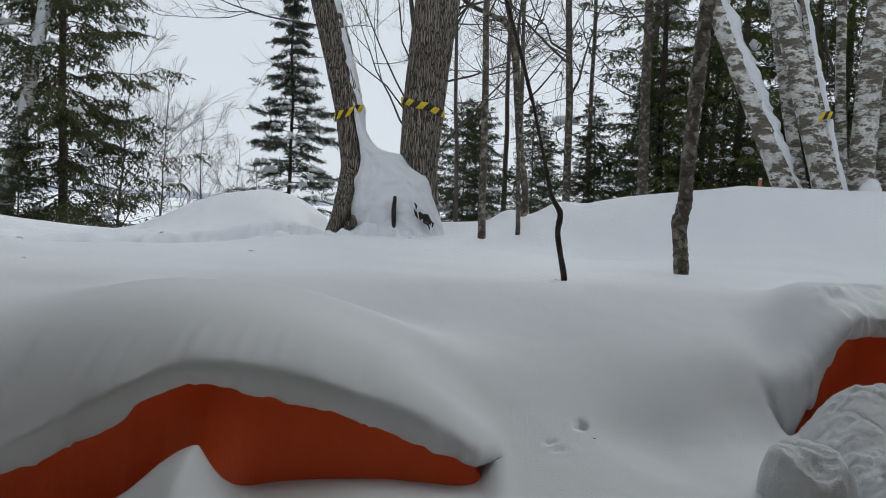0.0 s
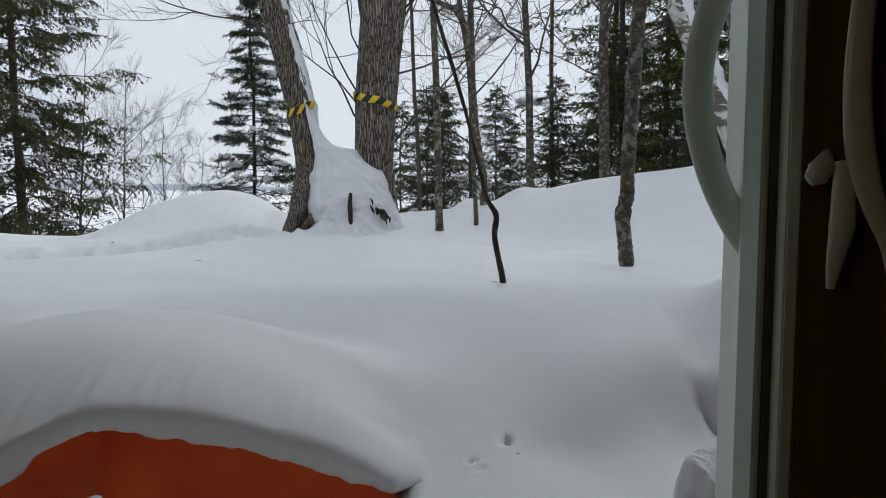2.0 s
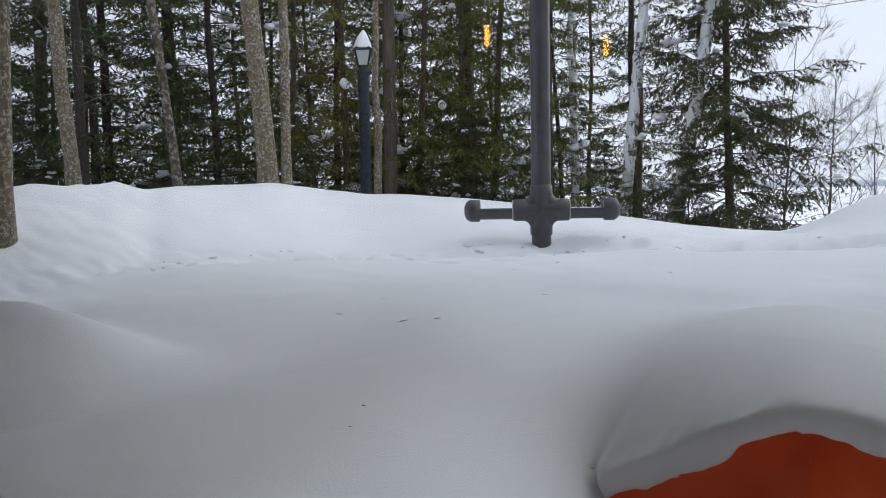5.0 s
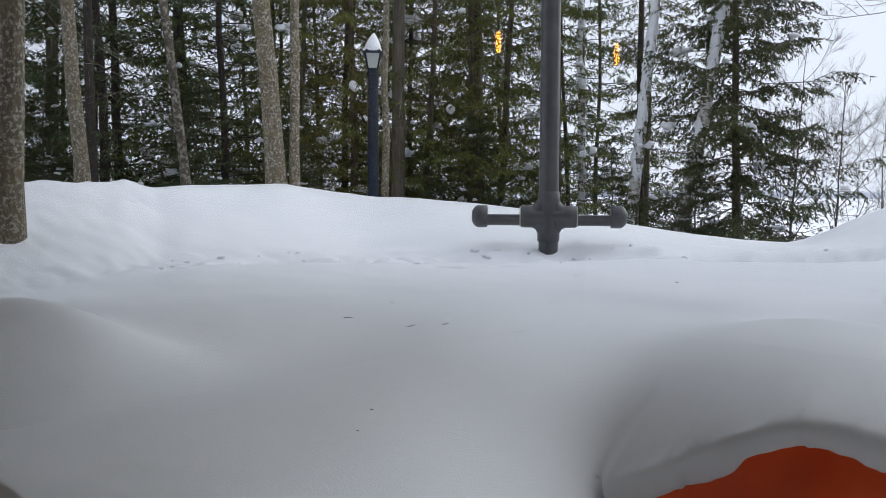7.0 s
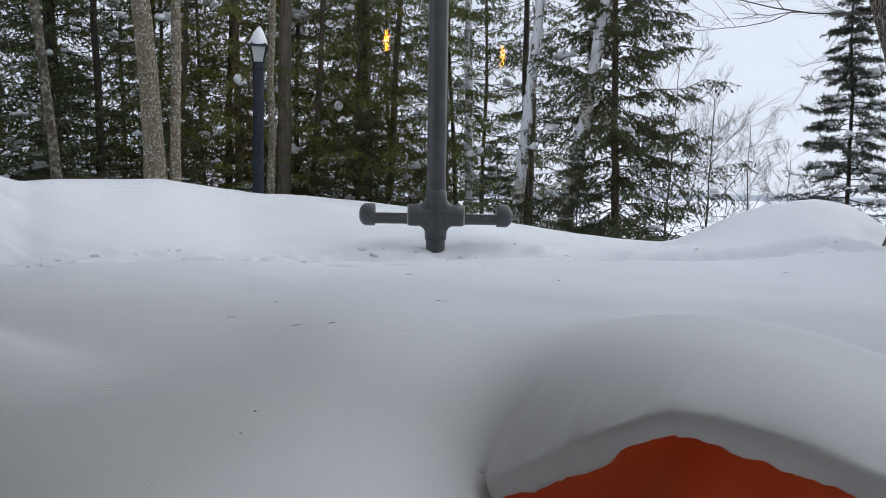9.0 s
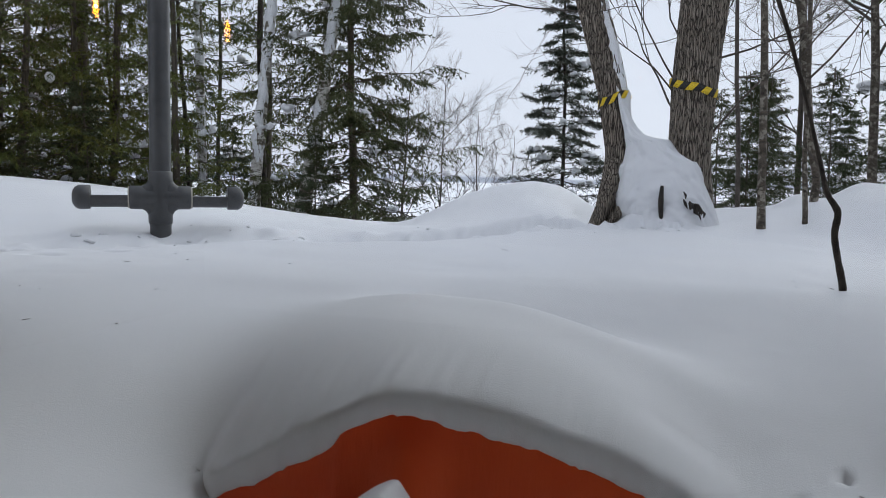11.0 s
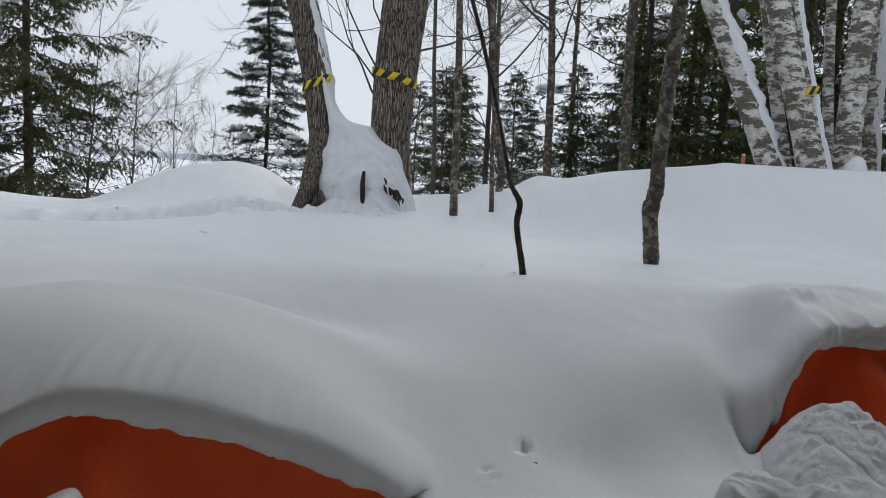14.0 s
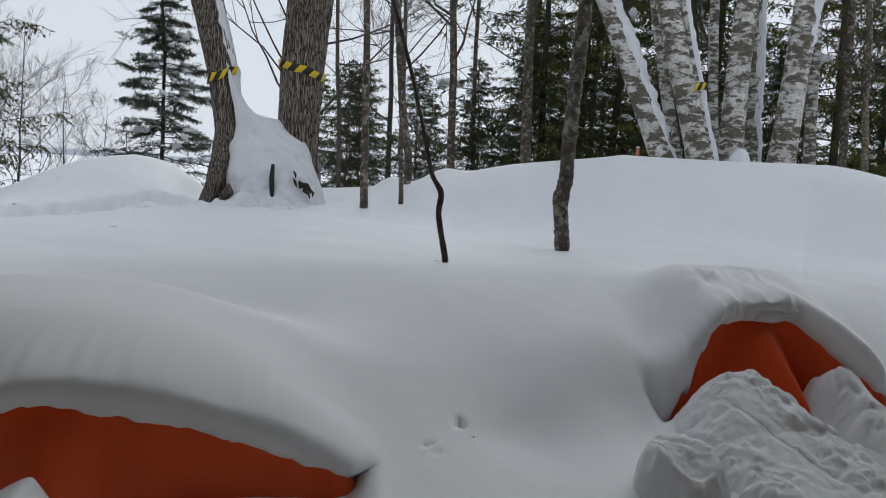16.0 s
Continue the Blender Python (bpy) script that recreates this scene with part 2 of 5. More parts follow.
def fbm(x, y, seed=0, octaves=4):
    return sum(vnoise(x * 2**k + 7.3 * k, y * 2**k - 3.1 * k, seed + k) / 2**k for k in range(octaves))


def smooth(a, b, x):
    t = np.clip((np.asarray(x, float) - a) / (b - a), 0, 1)
    return t * t * (3 - 2 * t)


class Geo:
    """Gathers vertices and faces for one mesh."""

    def __init__(self):
        self.v, self.f, self.n = [], [], 0

    def add(self, verts, faces):
        verts = np.asarray(verts, float).reshape(-1, 3)
        self.f.append(np.asarray(faces, np.int64) + self.n)
        self.v.append(verts)
        self.n += len(verts)

    def mesh(self, name, material, flat=False):
        me = bpy.data.meshes.new(name)
        verts = np.concatenate(self.v)
        faces = []
        for some in self.f:
            faces += some.tolist()
        me.from_pydata(verts.tolist(), [], faces)
        for some in material if isinstance(material, (list, tuple)) else [material]:
            me.materials.append(some)
        if not flat:
            me.polygons.foreach_set("use_smooth", np.ones(len(me.polygons), bool))
        me.update()
        return me


def thing(name, label, category, group="", kind="", at=(0, 0, 0)):
    ob = new(name)
    ob.location = at
    ob.empty_display_size = 0.1
    return tagged(ob, label, category, group, kind)


def part(name, geo, material, parent=None, label="", flat=False):
    if isinstance(geo, bmesh.types.BMesh):
        me = bpy.data.meshes.new(name)
        geo.to_mesh(me)
        geo.free()
        me.materials.append(material)
        if not flat:
            me.polygons.foreach_set("use_smooth", np.ones(len(me.polygons), bool))
    else:
        me = geo.mesh(name, material, flat)
    ob = new(name, me)
    if parent is not None:
        ob.parent = parent
    return tagged(ob, label)


def tube(geo, pts, radii, sides=6, cap=True, squash=None):
    """A tapered tube along a line of points."""
    pts, radii = np.asarray(pts, float), np.asarray(radii, float)
    n = len(pts)
    tang = np.gradient(pts, axis=0)
    tang /= np.linalg.norm(tang, axis=1)[:, None] + 1e-9
    ref = np.array([0.0, 1.0, 0.0]) if abs(tang[0][1]) < 0.8 else np.array([1.0, 0, 0])
    side = np.cross(tang, ref)
    side /= np.linalg.norm(side, axis=1)[:, None] + 1e-9
    up = np.cross(side, tang)
    a = np.linspace(0, 2 * np.pi, sides, endpoint=False)
    ring = np.cos(a)[None, :, None] * side[:, None] + np.sin(a)[None, :, None] * up[:, None] * (squash or 1.0)
    verts = pts[:, None] + ring * radii[:, None, None]
    i, j = np.meshgrid(np.arange(n - 1), np.arange(sides), indexing="ij")
    k = (j + 1) % sides
    faces = np.stack([i * sides + j, i * sides + k, (i + 1) * sides + k, (i + 1) * sides + j], -1).reshape(-1, 4)
    base = geo.n
    geo.add(verts, faces)
    if cap and sides >= 5:
        for row in (0, n - 1):
            c = pts[row]
            ids = np.arange(sides)
            fan = np.stack([ids, (ids + 1) % sides, np.full(sides, sides)], -1)
            geo.add(np.concatenate([verts[row], [c]]), fan if row else fan[:, ::-1])
    return base


def blob(geo, center, size, seed, rough=0.25, rings=6, sides=9):
    """A lumpy flattened clump."""
    rng = np.random.default_rng(seed)
    th = np.linspace(0, np.pi, rings + 1)[1:-1]
    a = np.linspace(0, 2 * np.pi, sides, endpoint=False)
    pts = [np.array([[0, 0, 1.0]])]
    for t in th:
        pts.append(np.stack([np.sin(t) * np.cos(a), np.sin(t) * np.sin(a), np.full(sides, np.cos(t))], -1))
    pts.append(np.array([[0, 0, -1.0]]))
    p = np.concatenate(pts)
    p *= (1 + rough * rng.uniform(-1, 1, len(p)))[:, None]
    p[:, 2] = np.where(p[:, 2] < 0, p[:, 2] * 0.55, p[:, 2])
    last = len(p) - 1
    quads, m = [], len(th)
    for r in range(m - 1):
        for s in range(sides):
            s2 = (s + 1) % sides
            quads.append((1 + r * sides + s, 1 + (r + 1) * sides + s, 1 + (r + 1) * sides + s2, 1 + r * sides + s2))
    tris = [(0, 1 + s, 1 + (s + 1) % sides) for s in range(sides)]
    tris += [(last, 1 + (m - 1) * sides + (s + 1) % sides, 1 + (m - 1) * sides + s) for s in range(sides)]
    n0 = geo.n
    geo.add(p * np.asarray(size) + np.asarray(center), quads)
    geo.f.append(np.asarray(tris) + n0)


def box(geo, lo, hi):
    x0, y0, z0 = lo
    x1, y1, z1 = hi
    v = [(x, y, z) for z in (z0, z1) for x, y in ((x0, y0), (x1, y0), (x1, y1), (x0, y1))]
    geo.add(v, [(3, 2, 1, 0), (4, 5, 6, 7), (0, 1, 5, 4), (1, 2, 6, 5), (2, 3, 7, 6), (3, 0, 4, 7)])


def solid(lo, hi, bevel=0.0):
    bm = bmesh.new()
    bmesh.ops.create_cube(bm, size=1, matrix=Matrix.Translation([(a + b) / 2 for a, b in zip(lo, hi)]) @ Matrix.Diagonal([b - a for a, b in zip(lo, hi)] + [1]))
    if bevel:
        bmesh.ops.bevel(bm, geom=bm.edges[:], offset=bevel, segments=2, affect="EDGES")
    return bm


# ---- snow ground ----
def lip_line(x):
    """Where the snow breaks off above the tarps, in plan."""
    return np.interp(x, (-1.3, -0.95, -0.72, -0.62, -0.56, 0.05, 0.55, 0.9, 1.2, 1.42, 1.62, 2.0), (1.39, 1.43, 1.48, 1.53, 1.55, 1.715, 1.95, 2.16, 2.33, 2.32, 2.20, 2.1))


def lip_height(x):
    """The underside of the broken snow edge."""
    left = np.interp(x, (-1.3, -0.99, -0.954, -0.895, -0.852, -0.792, -0.730, -0.719, -0.683, -0.632, -0.569, -0.504, -0.432, -0.408, -0.322, -0.182, -0.049, 0.06), (-0.15, 0.010, 0.038, 0.050, 0.076, 0.110, 0.142, 0.172, 0.195, 0.210, 0.209, 0.190, 0.165, 0.166, 0.144, 0.087, 0.037, -0.018))
    right = np.interp(x, (0.88, 0.946, 0.99, 1.037, 1.065, 1.09, 1.115, 1.15, 1.26, 1.365, 1.39, 1.42, 1.45, 1.496, 1.54, 1.604, 1.671, 1.72), (-0.06, -0.045, 0.01, 0.075, 0.135, 0.20, 0.25, 0.28, 0.284, 0.278, 0.29, 0.275, 0.25, 0.225, 0.183, 0.135, 0.07, -0.02))
    return np.where(x < 0.5, left, right)


def opening(x):
    return smooth(-1.05, -0.97, x) * (1 - smooth(0.0, 0.085, x)) + smooth(0.87, 0.96, x) * (1 - smooth(1.64, 1.74, x))


def pillow(x, y, cx, cy, rx, ry, power=2.4):
    d = (np.abs((x - cx) / rx) ** power + np.abs((y - cy) / ry) ** power) ** (1 / power)
    return np.where(d < 1, np.cos(np.clip(d, 0, 1) * np.pi / 2) ** 1.3, 0)


def snow_height(x, y):
    x, y = np.asarray(x, float), np.asarray(y, float)
    r, az = np.hypot(x, y + 0.1), np.degrees(np.arctan2(-x, y + 0.1))
    near = -0.03 + 0.19 * smooth(-0.86, -1.25, x)
    front = 1.45 - 0.95 * smooth(-0.92, -1.55, x)
    z = near + (0.33 - near) * smooth(front, front + 1.55, y)
    z += 0.025 * smooth(2.2, 3.2, y) * smooth(-1.5, 0.6, x)
    # pillows over the covered furniture
    side = np.where(x < -0.72, np.abs(x + 0.72) / 0.53, np.abs(x + 0.72) / 0.66)
    depth = np.where(y < 2.0, np.abs(y - 2.0) / 0.62, np.abs(y - 2.0) / 0.32)
    bump = 0.285 * np.exp(-(side**2.6)) * np.exp(-(depth**2.8))
    bump += 0.08 * np.exp(-(((x + 0.60) / 0.34) ** 2)) * np.exp(-(((y - 1.66) / 0.24) ** 2))
    bump_r = 0.215 * np.exp(-((np.abs(x - 1.36) / 0.295) ** 4)) * np.exp(-((np.abs(y - 2.45) / 0.36) ** 2.8))
    z = z + bump + bump_r
    brow = np.interp(x, (-2.3, -1.9, -1.6, -1.4, -1.25, -1.12, -1.0, -0.9, -0.8), (0.45, 0.335, 0.300, 0.287, 0.290, 0.312, 0.345, 0.40, 0.50)) + 0.30 * np.maximum(y - 2.45, 0)
    z = np.minimum(z, brow)
    z -= 0.075 * np.exp(-(((x - 0.84) / 0.19) ** 2) - ((y - 2.05) / 0.20) ** 2)
    z += 0.05 * np.exp(-((np.abs(x + 2.65) / 0.62) ** 3.4) - (np.abs(y - 0.95) / 0.60) ** 3.0)
    z += 0.20 * np.exp(-((np.abs(x + 2.42) / 0.46) ** 3) - (np.abs(y - 0.60) / 0.36) ** 3)
    z -= 0.055 * np.exp(-(((x - 0.50) / 0.21) ** 2) - ((y - 1.95) / 0.21) ** 2)
    # the bank round the yard
    crest = np.interp(az, (-60, -45, -37, -33, -20, -12.5, -5, 2, 9, 14, 21, 27, 32, 40, 50, 56, 70, 90), (0.5, 0.66, 0.84, 0.93, 0.93, 0.80, 0.54, 0.40, 0.36, 0.34, 0.26, 0.30, 0.40, 0.55, 0.66, 0.76, 0.74, 0.68))
    rise = smooth(np.interp(az, (0, 50, 60, 74), (5.3, 5.3, 4.7, 3.9)), np.interp(az, (50, 60, 74), (7.1, 6.9, 6.4)), r)
    z = z * (1 - rise) + crest * rise + 0.05 * np.sin(az * 0.21) * smooth(4.6, 5.6, r) * (1 - smooth(6.2, 7, r))
    # the trodden path in front of the bank
    path = np.interp(az, (-10, 5, 20, 40, 60, 80), (5.8, 6.0, 5.6, 4.9, 4.6, 4.4))
    rim = path - 0.02 + 0.05 * fbm(az * 0.45, az * 0 + 3, 14) + 0.02 * fbm(az * 2.2, az * 0, 15)
    bank = smooth(1, 3, az) * (1 - 0.6 * smooth(18, 34, az)) * (1 - smooth(58, 64, az))
    z += bank * (0.075 * smooth(rim + 0.06, rim + 0.20, r) * (1 - smooth(rim + 0.5, rim + 1.5, r)) - 0.030 * np.exp(-(((r - rim - 0.05) / 0.05) ** 2)) + 0.022 * np.abs(fbm(x * 9, y * 9, 16, 2)) * np.exp(-(((r - rim + 0.05) / 0.06) ** 2)))
    band = np.exp(-(((r - path) / 0.24) ** 2)) * smooth(1, 4, az)
    z += band * (-0.045 + 0.035 * fbm(x * 4, y * 4, 11, 2) + 0.035 * np.abs(fbm(x * 8, y * 8, 12, 2)) + 0.012 * fbm(x * 15, y * 15, 13, 1))
    z -= 0.035 * np.exp(-(((az - 63.9) / 1.3) ** 2)) * smooth(4.6, 5.2, r) * (1 - smooth(7.2, 8.5, r))
    dug = smooth(63.6, 64.6, az) * (1 - smooth(72, 75, az)) * smooth(4.3, 4.7, r) * (1 - smooth(6.2, 7, r))
    z += dug * (0.018 * fbm(x * 3.5, y * 3.5, 5) + 0.012 * np.abs(fbm(x * 9, y * 9, 6)))
    # the mound beside the twin tree
    rounded = np.interp(x, (-3.0, -2.8, -2.6, -2.4, -2.25, -2.11, -1.92, -1.73, -1.6, -1.49, -1.38, -1.29, -1.14, -1.04, -0.95), (0.25, 0.29, 0.35, 0.44, 0.52, 0.588, 0.645, 0.672, 0.68, 0.67, 0.64, 0.59, 0.49, 0.395, 0.25))
    z += np.clip(rounded - z, 0, 1) * np.exp(-(np.abs((y - 6.9) / np.where(y < 6.9, 0.80, 0.9)) ** 2.6))
    z -= np.clip(z - 0.335, 0, 1) * np.exp(-(np.abs((x + 0.90) / 0.17) ** 3)) * smooth(5.75, 6.05, y) * (1 - smooth(8.2, 9.5, y))
    z += 0.10 * np.exp(-(np.abs((x - 0.55) / 0.16) ** 2) - ((y - 7.3) / 0.4) ** 2) + 0.09 * np.exp(-(np.abs((x - 1.05) / 0.2) ** 2) - ((y - 7.6) / 0.4) ** 2)
    # beyond the bank down to the frozen lake
    fall = smooth(8.5, 30, r)
    z = z * (1 - fall) - 3.4 * fall - 0.55 * smooth(8, 12, r) * (1 - fall) * smooth(5, 25, az)
    # wind ripples and settling
    amp = 0.35 + 0.65 * smooth(2.5, 6, r)
    z += 0.022 * amp * fbm(x * 0.9 + 3, y * 0.9, 2) * (1 - fall)
    z += 0.006 * fbm(x * 3.1, y * 3.1 + 5, 8) * (1 - smooth(9, 14, r))
    z -= 0.045 * np.exp(-((x + 3.15) ** 2 + (y - 4.05) ** 2) / 0.12)
    # small holes and prints
    for hx, hy, hr, hd in ((0.300, 1.965, 0.0100, 0.06), (0.203, 1.858, 0.0080, 0.022), (0.222, 1.825, 0.008, 0.02), (-2.78, 3.19, 0.045, 0.055), (-2.90, 2.87, 0.06, 0.065), (-2.95, 3.24, 0.03, 0.025)):
        z -= hd * np.exp(-(((x - hx) ** 2 + (y - hy) ** 2) / hr**2) ** 1.5)
    return z


def low_snow(x, y):
    """The snow in front of the broken edges."""
    z = -0.035 + 0.012 * fbm(x * 2.5, y * 2.5, 21) + 0.09 * np.exp(-((np.maximum(x + 1.06, 0) / 0.07) ** 2)) + 0.05 * np.exp(-((np.minimum(x - 0.11, 0) / 0.045) ** 2)) * (1 - smooth(0.3, 0.5, x))
    d = lip_line(x) - y
    left = np.where(x < -0.575, np.exp(-(((x + 0.575) / 0.13) ** 2)), np.exp(-(np.abs((x + 0.575) / 0.05) ** 1.2)))
    z += 0.135 * left * np.exp(-((np.maximum(d - 0.12, 0) / 0.22) ** 2)) * smooth(-0.02, 0.1, d)
    z += 0.05 * np.exp(-(((x + 0.33) / 0.25) ** 2)) * np.exp(-((d / 0.25) ** 2))
    # churned heap before the other tarp
    ridge = np.interp(y, (1.15, 1.4, 1.7, 1.9, 2.08, 2.16, 2.28), (0.0, 0.05, 0.105, 0.155, 0.205, 0.15, 0.0))
    ridge = 0.5 * ridge + 0.25 * np.interp(y + 0.04, (1.15, 1.4, 1.7, 1.9, 2.08, 2.16, 2.28), (0.0, 0.05, 0.105, 0.155, 0.205, 0.15, 0.0)) + 0.25 * np.interp(y - 0.04, (1.15, 1.4, 1.7, 1.9, 2.08, 2.16, 2.28), (0.0, 0.05, 0.105, 0.155, 0.205, 0.15, 0.0))
    heap = np.exp(-(np.abs((x - np.interp(y, (1.4, 2.1), (1.15, 1.095))) / np.interp(y, (1.4, 2.1), (0.33, 0.15))) ** 3.4)) * ridge
    heap3 = np.exp(-(np.abs((x - 1.475) / 0.10) ** 2.8)) * np.interp(y, (1.3, 1.7, 2.0, 2.12, 2.2, 2.3), (0.0, 0.06, 0.16, 0.215, 0.17, 0.0))
    body = smooth(0.01, 0.07, np.maximum(heap, heap3))
    crust = 0.014 * smooth(-0.25, 0.25, fbm(x * 9, y * 9, 31)) + 0.008 * np.abs(fbm(x * 18, y * 18, 37, 2))
    pits = np.clip(fbm(x * 17 + 4, y * 17, 43) - 0.12, 0, 0.30)
    z += np.maximum(heap, heap3) + body * (0.5 * crust - 0.012 * pits)
    edge = np.hypot((x - 0.77) / 0.115, (y - 1.66) / 0.15)
    z = np.maximum(z, -0.09 + 0.195 * (1 - smooth(0.55, 1.25, edge + 0.10 * fbm(x * 12, y * 12, 45))))
    z -= 0.06 * np.exp(-(((x - 1.0) / 0.07) ** 2) - ((y - 2.20) / 0.14) ** 2)
    z -= 0.05 * np.exp(-(((x - 0.765) / 0.06) ** 2 + ((y - 1.575) / 0.07) ** 2))
    return z


def steps(first, grow, total):
    out, s = [], first
    while sum(out) < total:
        out.append(s)
        s *= grow
    return np.cumsum(out)


ROLL = 0.15


def build_ground():
    far = steps(0.06, 1.06, 700)
    xs = np.concatenate([(-8.0 - far)[::-1], np.arange(-8.0, -3.9, 0.06), np.arange(-3.9, -2.6, 0.03), np.arange(-2.6, -1.45, 0.025), np.arange(-1.45, -1.10, 0.0145), np.arange(-1.10, 0.10, 0.0085), np.arange(0.10, 0.70, 0.0145), np.arange(0.70, 0.90, 0.0105), np.arange(0.90, 1.20, 0.006), np.arange(1.20, 1.62, 0.0095), np.arange(1.62, 2.4, 0.025), np.arange(2.4, 6.0, 0.07), 6.0 + far])
    back = -(steps(0.25, 1.35, 700)[::-1]) + 0.3
    rows_front = np.linspace(0, 1, 92)
    rows_back = np.linspace(0, 1, 72)[1:]
    rows = []
    w = opening(xs)
    L = lip_line(xs) + (0.005 + 0.010 * (xs > 0.5)) * fbm(xs * 11, xs * 0, 3) * w + 0.006 * vnoise(xs * 45, xs * 0, 33) * w
    under = lip_height(xs) + 0.005 * vnoise(xs * 24, xs * 0, 9) + 0.009 * np.abs(vnoise(xs * 52, xs * 0, 19)) - 0.003 + smooth(0.93, 0.97, xs) * (1 - smooth(1.10, 1.14, xs)) * (0.016 * vnoise(xs * 48, xs * 0, 29) + 0.010 * vnoise(xs * 90, xs * 0, 39))
    thick = np.interp(xs, (-1.2, -0.9, -0.6, -0.1, 0.06, 0.5, 0.9, 1.0, 1.05, 1.1, 1.2, 1.4, 1.55, 1.62, 1.7), (0.06, 0.105, 0.12, 0.105, 0.035, 0.18, 0.25, 0.215, 0.175, 0.115, 0.105, 0.115, 0.15, 0.16, 0.15))
    reach = smooth(-1.27, -1.03, xs) * (1 - smooth(0.05, 0.35, xs)) + smooth(0.35, 1.0, xs) * (1 - smooth(1.66, 2.05, xs))

    def soften(values, width):
        """Gaussian smoothing along x."""
        near = np.abs(xs) < 3
        q = xs[near]
        k = np.exp(-(((q[:, None] - q[None, :]) / width) ** 2)) * np.gradient(q)[None, :]
        out = values.copy()
        out[near] = (k @ values[near]) / k.sum(1)
        return out

    rest = np.maximum(lip_height(xs), -0.05) + thick - snow_height(xs, lip_line(xs) + ROLL)
    fix = soften(rest * reach, 0.16) + (soften(rest * reach, 0.05) - soften(rest * reach, 0.13)) * smooth(0.35, 0.85, xs)

    # over the left cover the snow swells in one rounded curve from its edge to the crest
    crest_y = 2.04
    crest = soften(snow_height(xs, np.full_like(xs, crest_y)), 0.10)
    edge = np.minimum(soften(np.maximum(lip_height(xs), -0.10), 0.12) + np.interp(xs, (-1.1, -0.8, -0.1, 0.05), (0.05, 0.07, 0.07, 0.03)), crest - 0.03)
    line = soften(lip_line(xs), 0.10)
    side = 1 - smooth(-1.13, -1.00, xs)
    edge = edge * (1 - side) + (snow_height(xs, line) + fix * np.exp(-((ROLL / 0.40) ** 2))) * side
    swell = smooth(-1.38, -1.02, xs) * (1 - smooth(-0.28, 0.12, xs))

    def dome(y):
        u = np.clip((y - line + 0.01) / np.maximum(crest_y - line + 0.01, 0.05), 0, 1)
        return edge + (crest - edge) * (1 - (1 - u) ** 2.0) ** (0.85 + 0.55 * side)

    def raw(x, y):
        d = y - line - ROLL
        z = snow_height(x, y) + fix * np.exp(-((d / np.where(d > 0, 0.30, 0.40)) ** 2))
        k = smooth(0.35, 1.75, (y - line) / np.maximum(crest_y - line, 0.05))
        return z + (dome(y) * (1 - k) + snow_height(x, y) * k - z) * swell * (y > L - 0.001)

    top = raw(xs, L + ROLL)
    rough = smooth(1.11, 1.17, xs) * (1 - smooth(1.38, 1.44, xs))
    for yb in back:
        z = np.where((np.abs(xs + 1) < 6) & (yb > -9), -0.9, np.minimum(snow_height(xs, np.full_like(xs, yb)), 0.3))
        rows.append(np.stack([xs, np.full_like(xs, yb), z], -1))
    for u in rows_front:
        y = 0.40 + (L + 0.09 * w - 0.40) * u
        z = raw(xs, y) * (1 - w) + low_snow(xs, y) * w
        z = z + np.maximum(low_snow(xs, y) - 0.03 - z, 0) * smooth(0.45, 0.62, xs)
        rows.append(np.stack([xs, y, z], -1))
    # the broken face, rolled under
    calm = soften(under, 0.09)
    face = np.maximum(top - under, 0.03)
    for fy, fz, plain in ((0.088, -0.001, 0.0115), (0.016, 0.0, 0.0230), (-0.002, 0.05, 0.0345), (-0.014, 0.15, 0.0460), (-0.022, 0.28, 0.0575), (-0.024, 0.42, 0.0690), (-0.020, 0.56, 0.0805), (-0.008, 0.69, 0.0920), (0.014, 0.80, 0.1035), (0.045, 0.885, 0.1150), (0.078, 0.94, 0.1265), (0.112, 0.975, 0.1380)):
        crumb = rough * smooth(-0.01, 0.1, fz) * (1 - smooth(0.75, 0.98, fz))
        y = L + fy * w + plain * (1 - w) - crumb * (0.016 + 0.010 * fbm(xs * 13, fz * 1.6 + 0 * xs, 51) + 0.012 * np.abs(fbm(xs * 34, fz * 5 + 0 * xs, 52)))
        if fz < 0.75:
            bulge = -0.012 * math.sin(math.pi * min(max(fz, 0) / 0.72, 1) * 0.86) if fz > 0 else fy
            up = max(fz, 0) / 0.74
            folded, curved = L + bulge, calm + (dome(line) - calm) * up + (under - calm) * (1 - up) ** 5
        else:
            folded = L + np.interp(fz, (0.75, 0.80, 0.885, 0.94, 0.975), (0.0, 0.006, 0.035, 0.075, 0.115))
            curved = dome(folded)
        folded = folded - (L - line) * min(max(fz, 0) * 1.6, 1)
        y = y * (1 - swell * w) + swell * w * folded
        z = (under + face * fz) * w + raw(xs, L + plain) * (1 - w)
        z = z * (1 - swell * w) + curved * swell * w + crumb * 0.012 * fbm(xs * 30, fz * 6 + 0 * xs, 53)
        rows.append(np.stack([xs, y, z], -1))
    even = L + (line - L) * swell
    for u in rows_back:
        y = even + ROLL + (3.4 - even - ROLL) * u
        scuff = rough * np.exp(-(((y - L - ROLL) / 0.10) ** 2)) * (0.012 * fbm(xs * 26, y * 26, 54) + 0.010 * np.abs(fbm(xs * 60, y * 60, 55)))
        rows.append(np.stack([xs, y, raw(xs, y) + scuff], -1))
